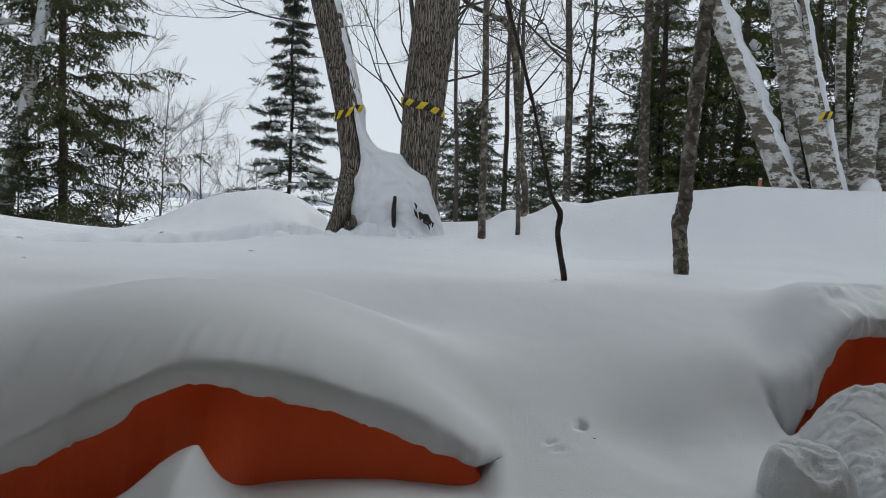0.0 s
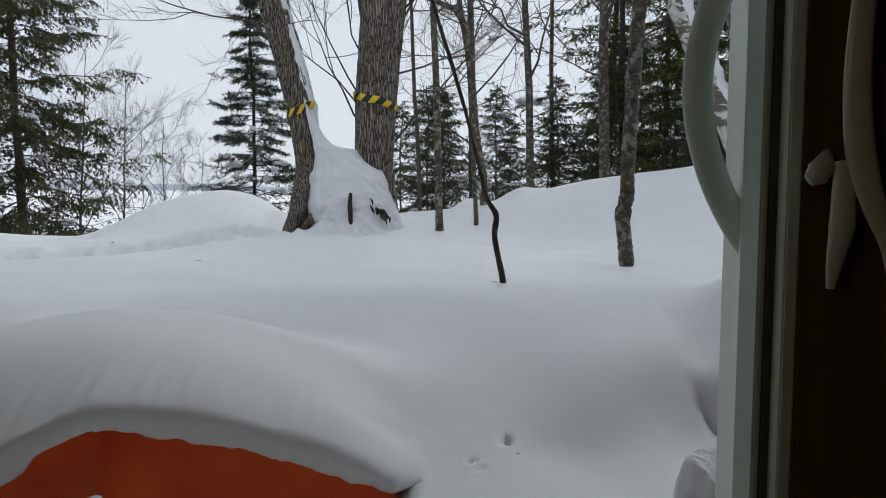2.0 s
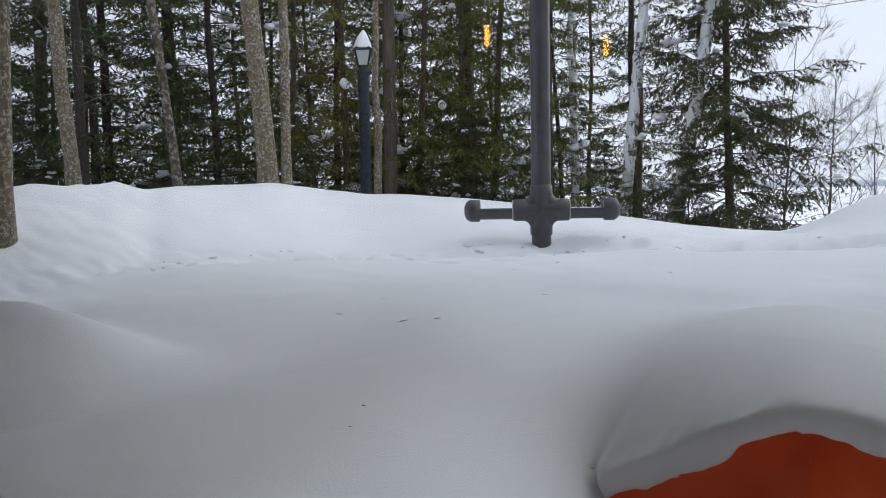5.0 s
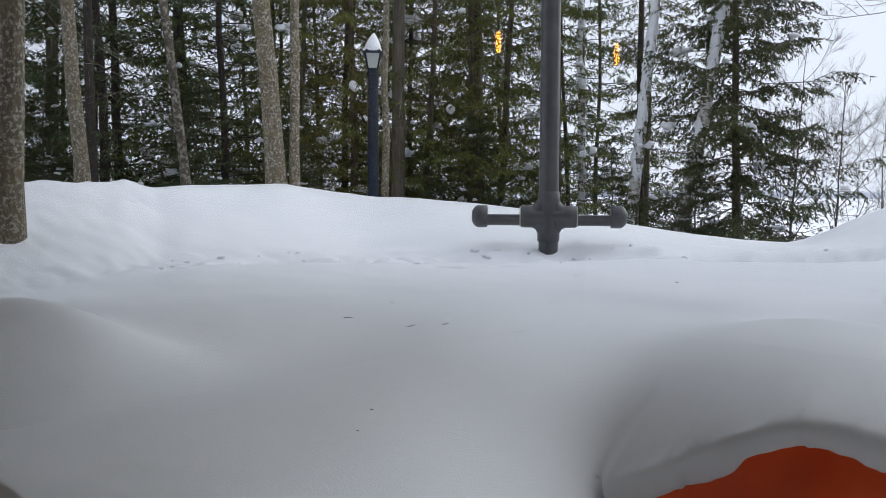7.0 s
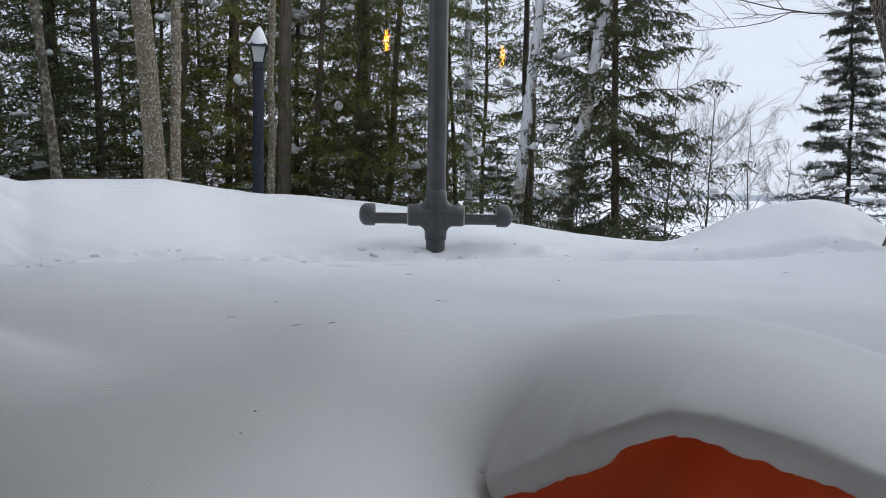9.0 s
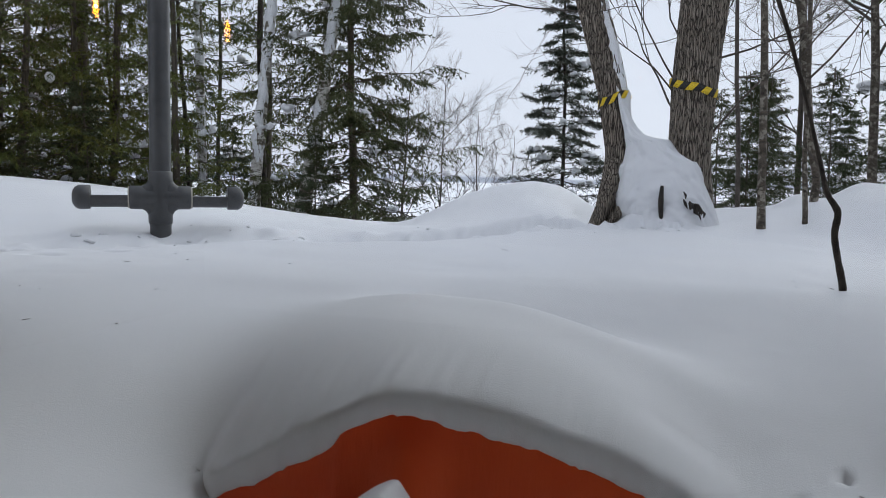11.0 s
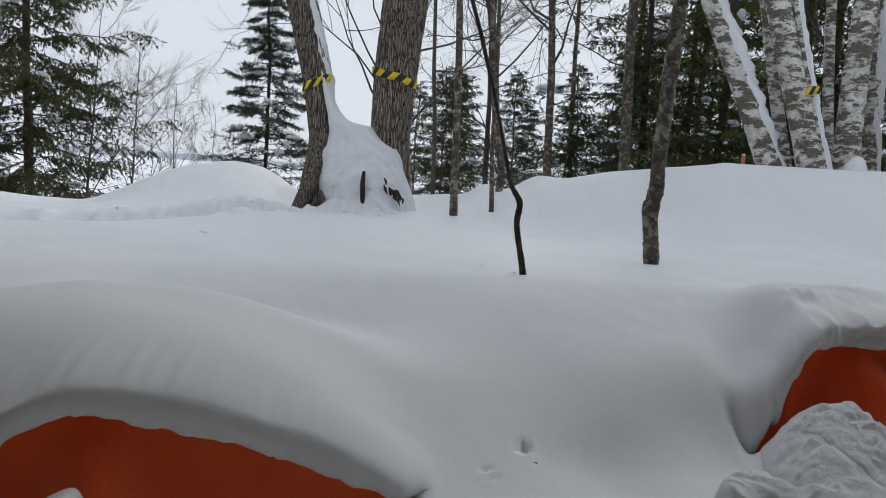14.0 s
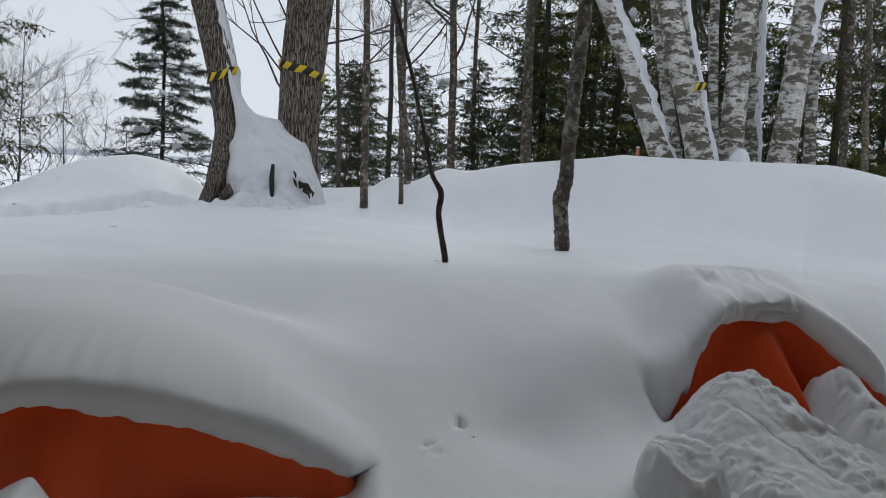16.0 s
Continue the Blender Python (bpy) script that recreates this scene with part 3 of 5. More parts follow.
    for yy in np.concatenate([np.concatenate([np.arange(3.42, 4.5, 0.07), np.arange(4.5, 6.6, 0.035), np.arange(6.6, 9.0, 0.075)]), 9.0 + steps(0.06, 1.06, 700)]):
        y = np.full_like(xs, yy)
        rows.append(np.stack([xs, y, snow_height(xs, y)], -1))
    grid = np.array(rows)
    # drifting snow has rounded off every crease beside the left cover
    qx, qy = np.arange(-2.7, -0.55, 0.02), np.arange(0.46, 3.36, 0.02)
    cols = [np.interp(qy, np.maximum.accumulate(grid[:, c, 1]), grid[:, c, 2]) for c in np.searchsorted(xs, qx)]
    kx = np.exp(-(((qx[:, None] - qx[None, :]) / 0.11) ** 2))
    ky = np.exp(-(((qy[:, None] - qy[None, :]) / 0.11) ** 2))
    drift = (kx / kx.sum(1, keepdims=True)) @ np.array(cols) @ (ky / ky.sum(1, keepdims=True)).T
    behind = np.arange(len(rows)) >= len(back) + len(rows_front) + 12
    for c in np.nonzero((xs > -2.3) & (xs < -0.75))[0]:
        f = np.interp(xs[c], qx, np.arange(len(qx)))
        k = min(int(f), len(qx) - 2)
        y = grid[:, c, 1]
        soft = np.interp(y, qy, drift[k] + (drift[k + 1] - drift[k]) * (f - k))
        beside = behind * smooth(0.13, 0.40, y - line[c]) * (1 - smooth(-1.05, -0.78, xs[c]))
        amount = smooth(-2.3, -1.9, xs[c]) * np.maximum(1 - smooth(-1.06, -0.97, xs[c]), beside) * smooth(0.55, 0.85, y) * (1 - smooth(2.8, 3.2, y))
        grid[:, c, 2] += amount * (soft - grid[:, c, 2])
    n, m = grid.shape[:2]
    i, j = np.meshgrid(np.arange(n - 1), np.arange(m - 1), indexing="ij")
    a = i * m + j
    g = Geo()
    g.add(grid, np.stack([a, a + 1, a + m + 1, a + m], -1).reshape(-1, 4))
    ob = part("ground", g, SNOW)
    tagged(ob, "deep wind-smoothed snow covering the yard and frozen lake", "snow", kind="structure")


build_ground()


# ---- the tarps under the snow ----
def build_tarp(name, x0, x1, ridges, label, lean, seed, sharp=1.0):
    xs = np.linspace(x0, x1, 150)
    vs = np.linspace(0, 1, 40)
    top, L = lip_height(xs) + 0.012, lip_line(xs)
    rows = []
    for v in vs:
        fold = sum(depth * np.exp(-(((xs - c - tilt * v) / np.where(xs < c + tilt * v, wide, wide * sharp)) ** 2)) for c, wide, depth, tilt in ridges)
        ripple = 0.010 * fbm(xs * 6 + v, v * 1.5 + xs * 0, seed) * v
        drop = np.maximum(top + 0.16, 0.06)
        s = max(v - 0.15, 0) / 0.85
        z = top + 0.012 - drop * s - 0.06 * smooth(-0.03, 0.05, xs) * (xs < 0.5)
        y = L + 0.08 - 0.065 * min(v / 0.15, 1) - lean * s - fold * s**0.8 + ripple
        rows.append(np.stack([xs, y, z], -1))
    grid = np.array(rows)
    # drifting snow has rounded off every crease beside the left cover
    soft_x = smooth(-2.0, -1.75, xs) * (1 - smooth(-1.04, -0.94, xs))
    soft_y = smooth(0.42, 0.7, grid[..., 1]) * (1 - smooth(2.9, 3.3, grid[..., 1]))
    settle = (soft_x * soft_y)[1:-1, 1:-1]
    for _ in range(90):
        z = grid[..., 2]
        mean = 0.25 * (z[2:, 1:-1] + z[:-2, 1:-1] + z[1:-1, 2:] + z[1:-1, :-2])
        z[1:-1, 1:-1] += settle * (mean - z[1:-1, 1:-1])
    n, m = grid.shape[:2]
    i, j = np.meshgrid(np.arange(n - 1), np.arange(m - 1), indexing="ij")
    a = i * m + j
    g = Geo()
    g.add(grid, np.stack([a, a + 1, a + m + 1, a + m], -1).reshape(-1, 4))
    ob = part(name, g, TARP)
    mod = ob.modifiers.new("thickness", "SOLIDIFY")
    mod.thickness = 0.003
    return tagged(ob, label, "tarp")


build_tarp("furniture_tarp", -1.12, 0.05, ((-0.58, 0.07, 0.10, 0.02), (-0.35, 0.2, 0.03, 0.1), (-0.9, 0.12, 0.04, -0.05)), "orange plastic tarp over covered furniture under thick snow", 0.05, 3)
build_tarp("furniture_tarp", 0.90, 1.70, ((1.29, 0.12, 0.30, 0.13), (1.60, 0.04, 0.08, 0.05), (1.09, 0.04, 0.02, -0.04)), "orange plastic tarp tented over something, snow heaped against it", 0.08, 7, 0.36)


# ---- trees ----
def bent(base, top, n=10, wobble=0.03, seed=0, beyond=0.0):
    """A slightly crooked line from base through top, carried on past it."""
    rng = np.random.default_rng(seed)
    base, top = np.asarray(base, float), np.asarray(top, float)
    t = np.linspace(0, 1 + beyond, n)[:, None]
    p = base + (top - base) * t
    off = np.cumsum(rng.normal(0, 1, (n, 2)), 0)
    off -= off[:1]
    p[:, :2] += wobble * off / np.sqrt(n)
    return p


def twigs(geo, start, way, length, radius, depth, rng, droop=0.0, spread=0.7, kids=3, sides=4, jitter=0.19):
    """A branch that forks into ever finer twigs."""
    n = 5 if depth > 0 else 4
    pts, d = [np.asarray(start, float)], np.asarray(way, float) / np.linalg.norm(way)
    for k in range(n - 1):
        d = d + rng.normal(0, jitter, 3) + np.array([0, 0, 0.05 - droop])
        d /= np.linalg.norm(d)
        pts.append(pts[-1] + d * length / (n - 1))
    pts = np.array(pts)
    tube(geo, pts, np.linspace(radius, radius * 0.45, n), sides if radius > 0.006 else 3, cap=False)
    if depth > 0:
        for k in range(kids):
            at = rng.uniform(0.3, 1.0)
            i = min(int(at * (n - 1)), n - 2)
            p = pts[i] + (pts[i + 1] - pts[i]) * (at * (n - 1) - i)
            local = pts[i + 1] - pts[i]
            local /= np.linalg.norm(local)
            nd = local + rng.normal(0, spread, 3)
            twigs(geo, p, nd, length * rng.uniform(0.45, 0.75), max(radius * 0.55, 0.0016), depth - 1, rng, droop, spread, kids, sides, jitter)


def bare_tree(label, base, top, dia, height, seed, bark, limbs=7, first=1.2, reach=1.2, depth=3, wobble=0.04, twig=TWIG, up=0.6, sides=10, group="bare trees", kids=3, thickest=1.0):
    rng = np.random.default_rng(seed)
    base, top = np.asarray(base, float), np.asarray(top, float)
    k = height / (top[2] - base[2]) - 1
    tree = thing("bare_tree", label, "tree", group, at=base.tolist())
    n = 14
    pts = bent((0, 0, -0.3), top - base, n, wobble, seed, k)
    rad = np.linspace(dia / 2 * 1.08, dia / 2 * 0.35, n)
    rad[0] *= 1.25
    g = Geo()
    tube(g, pts, rad, sides)
    part("trunk", g, bark, tree)
    if limbs:
        g = Geo()
        for b in range(limbs):
            z = rng.uniform(first, height * 0.95)
            i = int(np.clip(np.searchsorted(pts[:, 2], z) - 1, 0, n - 2))
            f = (z - pts[i, 2]) / (pts[i + 1, 2] - pts[i, 2])
            p = pts[i] + (pts[i + 1] - pts[i]) * f
            a = rng.uniform(0, 2 * np.pi)
            way = (np.cos(a), np.sin(a), rng.uniform(0.2, 1.0) * up)
            twigs(g, p, way, reach * rng.uniform(0.6, 1.2), min(max(rad[i] * 0.4, 0.006), thickest), depth, rng, kids=kids)
        tagged(part("limbs", g, twig, tree), kind="stuff")
    return tree


def leaf_cards(geo, p, d, length, width, rng):
    """Slender pointed sprays: one three-cornered blade each."""
    n = len(p)
    d = d / (np.linalg.norm(d, axis=1)[:, None] + 1e-9)
    side = np.cross(d, rng.normal(0, 1, (n, 3)) + np.array([0, 0, 1.5]))
    side *= width[:, None] / (np.linalg.norm(side, axis=1)[:, None] + 1e-9)
    v = np.stack([p - side, p + side, p + d * length[:, None]], 1)
    geo.add(v.reshape(-1, 3), np.arange(3 * n).reshape(-1, 3))


def conifer(name, label, category, seed, height, spread, nb, leaf, bark, droop=0.5, tw=13, per=7, lw=0.011, ll=0.075, clumps=22, first=0.3, trunk=0.09, shape=0.75, clump=0.11, group="evergreens", rise=0.15, hang=0.6, tuft=1, fan=0.3):
    rng = np.random.default_rng(seed)
    tree = thing(name, label, category, group)
    line = bent((0, 0, -0.5), (0, 0, height), 14, 0.05, seed)
    g = Geo()
    tube(g, line, np.linspace(trunk, 0.012, 14), 9)
    part("trunk", g, bark, tree)
    limb, leaves, load = Geo(), Geo(), Geo()
    spots = []
    for b in range(nb):
        u = (b + rng.uniform(0, 1)) / nb
        z = first + (height * 0.985 - first) * u
        reach = spread * max(1 - (z / height), 0.0) ** shape * rng.uniform(0.5, 1.15) + 0.07
        a = b * 2.39996 + rng.uniform(-0.5, 0.5)
        out = np.array([np.cos(a), np.sin(a), 0.0])
        n = 6
        s = np.linspace(0, 1, n)
        fall = rng.uniform(0.6, 1.3) * droop
        prof = (rise + rng.uniform(-0.3, 0.3)) * s - fall * s**1.6 * 0.55 + 0.22 * fall * s**4
        cx, cy = np.interp(z, line[:, 2], line[:, 0]), np.interp(z, line[:, 2], line[:, 1])
        pts = np.array([cx, cy, z]) + out * (s * reach)[:, None] + np.array([0, 0, 1.0]) * (prof * reach)[:, None]
        pts[1:] += rng.normal(0, 0.02 * reach, (n - 1, 3))
        tube(limb, pts, np.linspace(0.004 + 0.006 * reach, 0.0015, n), 3, cap=False)
        # side twigs: a long blade each, with short blades off it
        count = max(int(tw * (0.35 + 0.65 * reach / spread) * rng.choice((0.45, 0.9, 1.3, 1.6))), 5)
        at = (np.linspace(0.10, 0.99, count) ** 0.85 + rng.uniform(-0.02, 0.02, count)).clip(0.05, 0.999) * (n - 1)
        i = np.minimum(at.astype(int), n - 2)
        f = (at - i)[:, None]
        start = pts[i] * (1 - f) + pts[i + 1] * f
        along = pts[i + 1] - pts[i]
        along /= np.linalg.norm(along, axis=1)[:, None]
        sign = np.where(np.arange(count) % 2 == 0, 1.0, -1.0)
        lateral = np.cross(along, (0, 0, 1.0)) * sign[:, None]
        way = along * rng.uniform(0.5, 1.0, count)[:, None] + lateral * rng.uniform(0.5, 1.0, count)[:, None] + rng.normal(0, 0.15, (count, 3))
        way[:, 2] -= droop * rng.uniform(0.1, 0.7, count) + 0.5 * hang * rng.uniform(0, 1, count)
        way /= np.linalg.norm(way, axis=1)[:, None]
        tl = (0.08 + 0.20 * reach) * rng.uniform(0.6, 1.25, count) * (1.1 - 0.55 * at / (n - 1))
        leaf_cards(leaves, start, way, tl, np.full(count, lw * 0.35), rng)
        k = np.tile(np.linspace(0.12, 1, per), count)
        ss, ww, tt = np.repeat(start, per, 0), np.repeat(way, per, 0), np.repeat(tl, per)
        p = ss + ww * (tt * k)[:, None]
        p[:, 2] -= 0.15 * droop * tt * k**2
        flip = np.tile(np.where(np.arange(per) % 2 == 0, 1.0, -1.0), count)[:, None]
        across = np.cross(ww, (0, 0, 1.0))
        across /= np.linalg.norm(across, axis=1)[:, None] + 1e-6
        d = ww + across * flip * rng.uniform(0.4, 1.0, (len(p), 1)) + rng.normal(0, 0.5, (len(p), 3))
        d[:, 2] -= 0.15 * droop + hang * rng.uniform(0.2, 1.0, len(p))
        # each spray is a tuft of narrow blades that part from one point
        d /= np.linalg.norm(d, axis=1)[:, None]
        size = np.repeat(rng.uniform(0.6, 1.35, len(p)), tuft)
        p, d = np.repeat(p, tuft, 0), np.repeat(d, tuft, 0)
        if tuft > 1:
            d = d + rng.normal(0, fan, d.shape)
            p = p + d * (ll * 0.25 * rng.uniform(0, 1, len(p)))[:, None]
        leaf_cards(leaves, p, d, ll * size * rng.uniform(0.75, 1.2, len(p)), lw * rng.uniform(0.7, 1.3, len(p)), rng)
        if reach > 0.35:
            spots.append(pts[rng.integers(2, n - 1)])
    tagged(part("branches", limb, bark, tree), kind="stuff")
    tagged(part("crown", leaves, leaf, tree, flat=True), kind="stuff")
    rng.shuffle(spots)
    for k, p in enumerate(spots[:clumps]):
        s = rng.uniform(0.35, 1.0) * clump
        for q in range(rng.integers(1, 4)):
            o = rng.normal(0, 0.6, 3) * s
            o[2] *= 0.25
            blob(load, np.asarray(p) + (0, 0, 0.3 * s) + o, (s * rng.uniform(0.5, 1.0), s * rng.uniform(0.5, 1.0), s * rng.uniform(0.40, 0.75)), seed * 97 + k * 5 + q, 0.45, 5, 8)
    if load.n:
        tagged(part("snow_load", load, SNOW, tree, "clumps of settled snow"), kind="stuff")
    return tree


def ground_z(x, y):
    return float(snow_height(np.array([x]), np.array([y]))[0])


def plant(kind, spots, rng):
    """The first spot takes the tree itself, the others take copies."""
    first = True
    for x, y, scale in spots:
        m = pose(x, y, ground_z(x, y) - 0.05, rng.uniform(-2, 2), rng.uniform(-2, 2), rng.uniform(0, 360)) @ Matrix.Diagonal((scale, scale, scale, 1))
        if first:
            kind.matrix_basis = m
            first = False
        else:
            c = copy_thing(kind, m)
            c.scale = (scale, scale, scale)


def polar(az, r):
    return -r * math.sin(radians(az)), r * math.cos(radians(az)) - 0.1


rng = np.random.default_rng(5)
CEDAR_LABEL = "tall green cedar with drooping sprays and snow clumps"
HEMLOCK_LABEL = "dark green hemlock in the wood with snow on its boughs"
FAR_LABEL = "dark evergreen standing deeper in the wood"
cedar_a = conifer("cedar_tree", CEDAR_LABEL, "tree", 11, 6.5, 1.3, 130, CEDAR, BARK_BROWN, 0.55, 22, 4, 0.0066, 0.064, 15, first=0.05, trunk=0.055, hang=0.7, tuft=4, fan=0.36)
cedar_b = conifer("cedar_tree", CEDAR_LABEL, "tree", 12, 7.5, 1.45, 130, CEDAR, BARK_BROWN, 0.7, 22, 4, 0.0066, 0.064, 16, first=0.05, trunk=0.06, hang=0.8, tuft=4, fan=0.36)
cedar_c = conifer("cedar_tree", "slender young cedar with thin drooping sprays", "tree", 13, 3.0, 0.95, 95, EDGE_CEDAR, BARK_BROWN, 0.4, 15, 4, 0.0082, 0.075, 6, first=0.02, trunk=0.025, hang=0.6, shape=0.6, tuft=3, fan=0.36)
hem_a = conifer("hemlock_tree", HEMLOCK_LABEL, "tree", 14, 7.5, 1.7, 120, HEMLOCK, BARK_DARK, 0.35, 24, 4, 0.0070, 0.058, 24, first=0.1, trunk=0.06, hang=0.25, tuft=3, fan=0.4)
far_a = conifer("cedar_tree", FAR_LABEL, "tree", 15, 8.0, 1.9, 70, CEDAR, BARK_DARK, 0.5, 18, 4, 0.0132, 0.095, 13, first=0.1, trunk=0.045, clump=0.15, hang=0.6, tuft=3, fan=0.4)
far_b = conifer("hemlock_tree", FAR_LABEL, "tree", 17, 9.0, 2.1, 70, HEMLOCK, BARK_DARK, 0.35, 18, 4, 0.0132, 0.095, 13, first=0.1, trunk=0.05, hang=0.3, clump=0.15, tuft=3, fan=0.4)
edge_cedar = conifer("cedar_tree", "full dark cedar at the lakeside edge of the wood", "tree", 18, 6.8, 1.45, 240, EDGE_CEDAR, BARK_BROWN, 0.6, 32, 5, 0.0075, 0.056, 80, first=0.05, trunk=0.06, hang=0.8, shape=0.62, clump=0.10, tuft=4, fan=0.34)
plant(edge_cedar, [(-4.41, 9.43, 1.0)], rng)
spruce = conifer("spruce_tree", "snow-laden young spruce at the lake shore", "tree", 16, 3.9, 1.08, 125, SPRUCE, BARK_DARK, 0.36, 32, 9, 0.0062, 0.048, 66, first=0.05, trunk=0.035, shape=0.95, clump=0.09, rise=0.0, hang=0.0, tuft=2, fan=0.5)
spruce.matrix_basis = pose(-2.31, 11.93, ground_z(-2.31, 11.93) - 0.1, 0, 0, 40)

plant(cedar_a, [(-8.6, 9.2, 1.0), (-6.4, 8.5, 0.9), (-8.0, 7.6, 1.0), (4.3, 9.9, 0.95), (2.6, 9.9, 0.58), (5.9, 8.9, 1.0), (-8.9, 6.2, 0.9)], rng)
plant(cedar_b, [(-7.6, 8.0, 0.9), (-6.3, 10.4, 0.9), (-7.3, 8.4, 1.0), (-8.6, 6.9, 1.0), (3.4, 9.6, 0.9), (5.0, 10.2, 1.0), (6.9, 8.0, 1.0)], rng)
plant(cedar_c, [(0.2, 9.4, 0.50), (1.3, 10.8, 0.42), (-0.15, 10.4, 0.5), (1.9, 10.2, 0.52), (-7.0, 7.7, 0.6), (2.3, 9.5, 0.5), (1.05, 9.9, 0.5), (0.4, 9.9, 0.5), (3.05, 9.4, 0.6), (3.9, 9.1, 0.5), (2.75, 10.6, 0.75), (5.2, 8.9, 0.5), (0.45, 11.3, 0.62), (-4.55, 8.6, 0.42), (1.65, 9.6, 0.34), (-8.3, 5.7, 0.5), (-8.7, 4.6, 0.55), (-7.6, 7.3, 0.45), (-6.9, 8.9, 0.5), (-8.9, 7.4, 0.6), (-9.1, 3.1, 0.5), (-6.0, 9.1, 0.5), (5.6, 9.6, 0.6), (4.4, 9.2, 0.5), (6.5, 8.9, 0.6)], rng)
plant(hem_a, [(-9.4, 3.9, 1.0), (-9.0, 5.2, 0.9), (-9.6, 2.6, 0.95), (4.6, 11.0, 1.0), (-9.6, 7.6, 1.0), (7.6, 9.4, 1.0)], rng)
far_spots = [(-10.8, 1.2), (-11.5, 2.8), (-11.0, 4.4), (-11.6, 5.9), (-10.9, 7.2), (-10.4, 8.9), (-9.2, 9.9), (-7.9, 10.9), (-8.9, 8.2), (2.9, 12.1), (4.2, 12.9), (5.6, 12.1), (6.7, 11.0), (7.9, 10.6), (8.8, 8.8), (9.6, 7.2), (-12.8, 3.8), (-12.9, 6.8), (-12.0, 9.0), (3.6, 11.4), (8.9, 6.0), (-11.0, 0.0), (-14.5, 2.0), (-14.2, 5.2), (-12.6, 11.0), (-8.8, 12.8), (5.0, 14.6), (9.0, 12.4), (10.4, 10.0), (-10.0, 3.0), (-13.4, 1.0), (-11.8, 7.9), (-10.4, 5.4), (-15.5, 3.6), (-15.0, 7.5), (-9.8, 11.4), (-12.4, 5.0), (-13.6, 8.4), (-11.2, 10.2)]
plant(far_a, [(x, y, rng.uniform(0.85, 1.1)) for x, y in far_spots[::2]], rng)
plant(far_b, [(x, y, rng.uniform(0.85, 1.1)) for x, y in far_spots[1::2]], rng)

# grey trunks along the bank
LICHEN = "bare hardwood trunk with pale lichen-spotted bark"
bare_tree(LICHEN, (-4.78, 1.405, 0.46), (-4.77, 1.45, 1.73), 0.15, 6.0, 31, BARK_GREY, 4, 3.0, 1.4)
bare_tree(LICHEN, (-7.81, 3.03, 0.75), (-7.68, 2.87, 2.43), 0.13, 6.5, 32, BARK_GREY, 6, 2.2, 1.3)
bare_tree("slim dark trunk behind a pale one", (-8.55, 3.42, 0.7), (-8.5, 3.36, 2.6), 0.10, 6.0, 33, BARK_DARK, 13, 0.4, 1.0, 2, twig=DEAD_TWIG, thickest=0.0055, up=0.35)
bare_tree("slim leaning brown trunk at the wood edge", (-7.94, 4.15, 0.78), (-7.88, 3.86, 2.62), 0.095, 6.0, 34, BARK_SAP, 12, 0.5, 1.0, 2, twig=DEAD_TWIG, thickest=0.0055, up=0.4)
bare_tree(LICHEN, (-6.90, 4.56, 0.8), (-6.84, 4.33, 2.51), 0.19, 7.0, 35, BARK_GREY, 5, 2.6, 1.5)
bare_tree(LICHEN, (-6.79, 4.68, 0.78), (-6.72, 4.64, 2.53), 0.10, 6.5, 36, BARK_GREY, 4, 2.6, 1.1)
bare_tree(LICHEN, (-6.92, 5.98, 0.6), (-6.90, 6.0, 2.83), 0.082, 6.0, 37, BARK_GREY, 5, 2.0, 1.0)
bare_tree("straight brown trunk at the edge of the wood", (-7.79, 6.95, 0.6), (-7.80, 6.94, 3.13), 0.18, 7.0, 38, BARK_BROWN, 16, 0.5, 1.1, 2, twig=DEAD_TWIG, thickest=0.0055, up=0.35)
bare_tree("dark straight trunk deep in the wood", (-10.34, 3.69, 0.7), (-10.34, 3.69, 2.96), 0.15, 7.0, 39, BARK_BROWN, 18, 0.4, 1.3, 2, twig=DEAD_TWIG, thickest=0.0055, up=0.35)
bare_tree("dark straight trunk deep in the wood", (-10.06, 4.36, 0.7), (-10.07, 4.34, 3.0), 0.11, 7.0, 40, BARK_DARK, 18, 0.4, 1.3, 2, twig=DEAD_TWIG, thickest=0.0055, up=0.35)
bare_tree("dark straight trunk deep in the wood", (-8.06, 8.8, 0.4), (-8.07, 8.79, 3.49), 0.165, 7.0, 41, BARK_BROWN, 18, 0.4, 1.3, 2, twig=DEAD_TWIG, thickest=0.0055, up=0.3)


def shore_tree(base, height, lean, dia, limbs, reach, seed):
    """A bare young tree whose limbs climb steeply and end in a fine mist of twigs."""
    rng2 = np.random.default_rng(seed)
    tree = thing("bare_tree", "thin leafless shore tree with fine twigs", "tree", "bare trees", at=base)
    line = bent((0, 0, -0.3), (lean, 0, height), 12, 0.05, seed)
    g2 = Geo()
    tube(g2, line, np.linspace(dia / 2, 0.003, 12), 6)
    part("trunk", g2, TWIG, tree)
    g2 = Geo()
    for k in range(limbs):
        u = 0.18 + 0.77 * (k + rng2.uniform(0, 1)) / limbs
        i = min(int(u * 11), 10)
        q = line[i] + (line[i + 1] - line[i]) * (u * 11 - i)
        a = k * 2.4 + rng2.uniform(-0.5, 0.5)
        way = (math.cos(a), math.sin(a), rng2.uniform(0.5, 1.1))
        twigs(g2, q, way, reach * (1.15 - 0.75 * u) * rng2.uniform(0.75, 1.2), 0.003 + 0.18 * dia * (1 - u), 3, rng2, spread=0.42, kids=4, jitter=0.11)
    tagged(part("limbs", g2, TWIG, tree), kind="stuff")


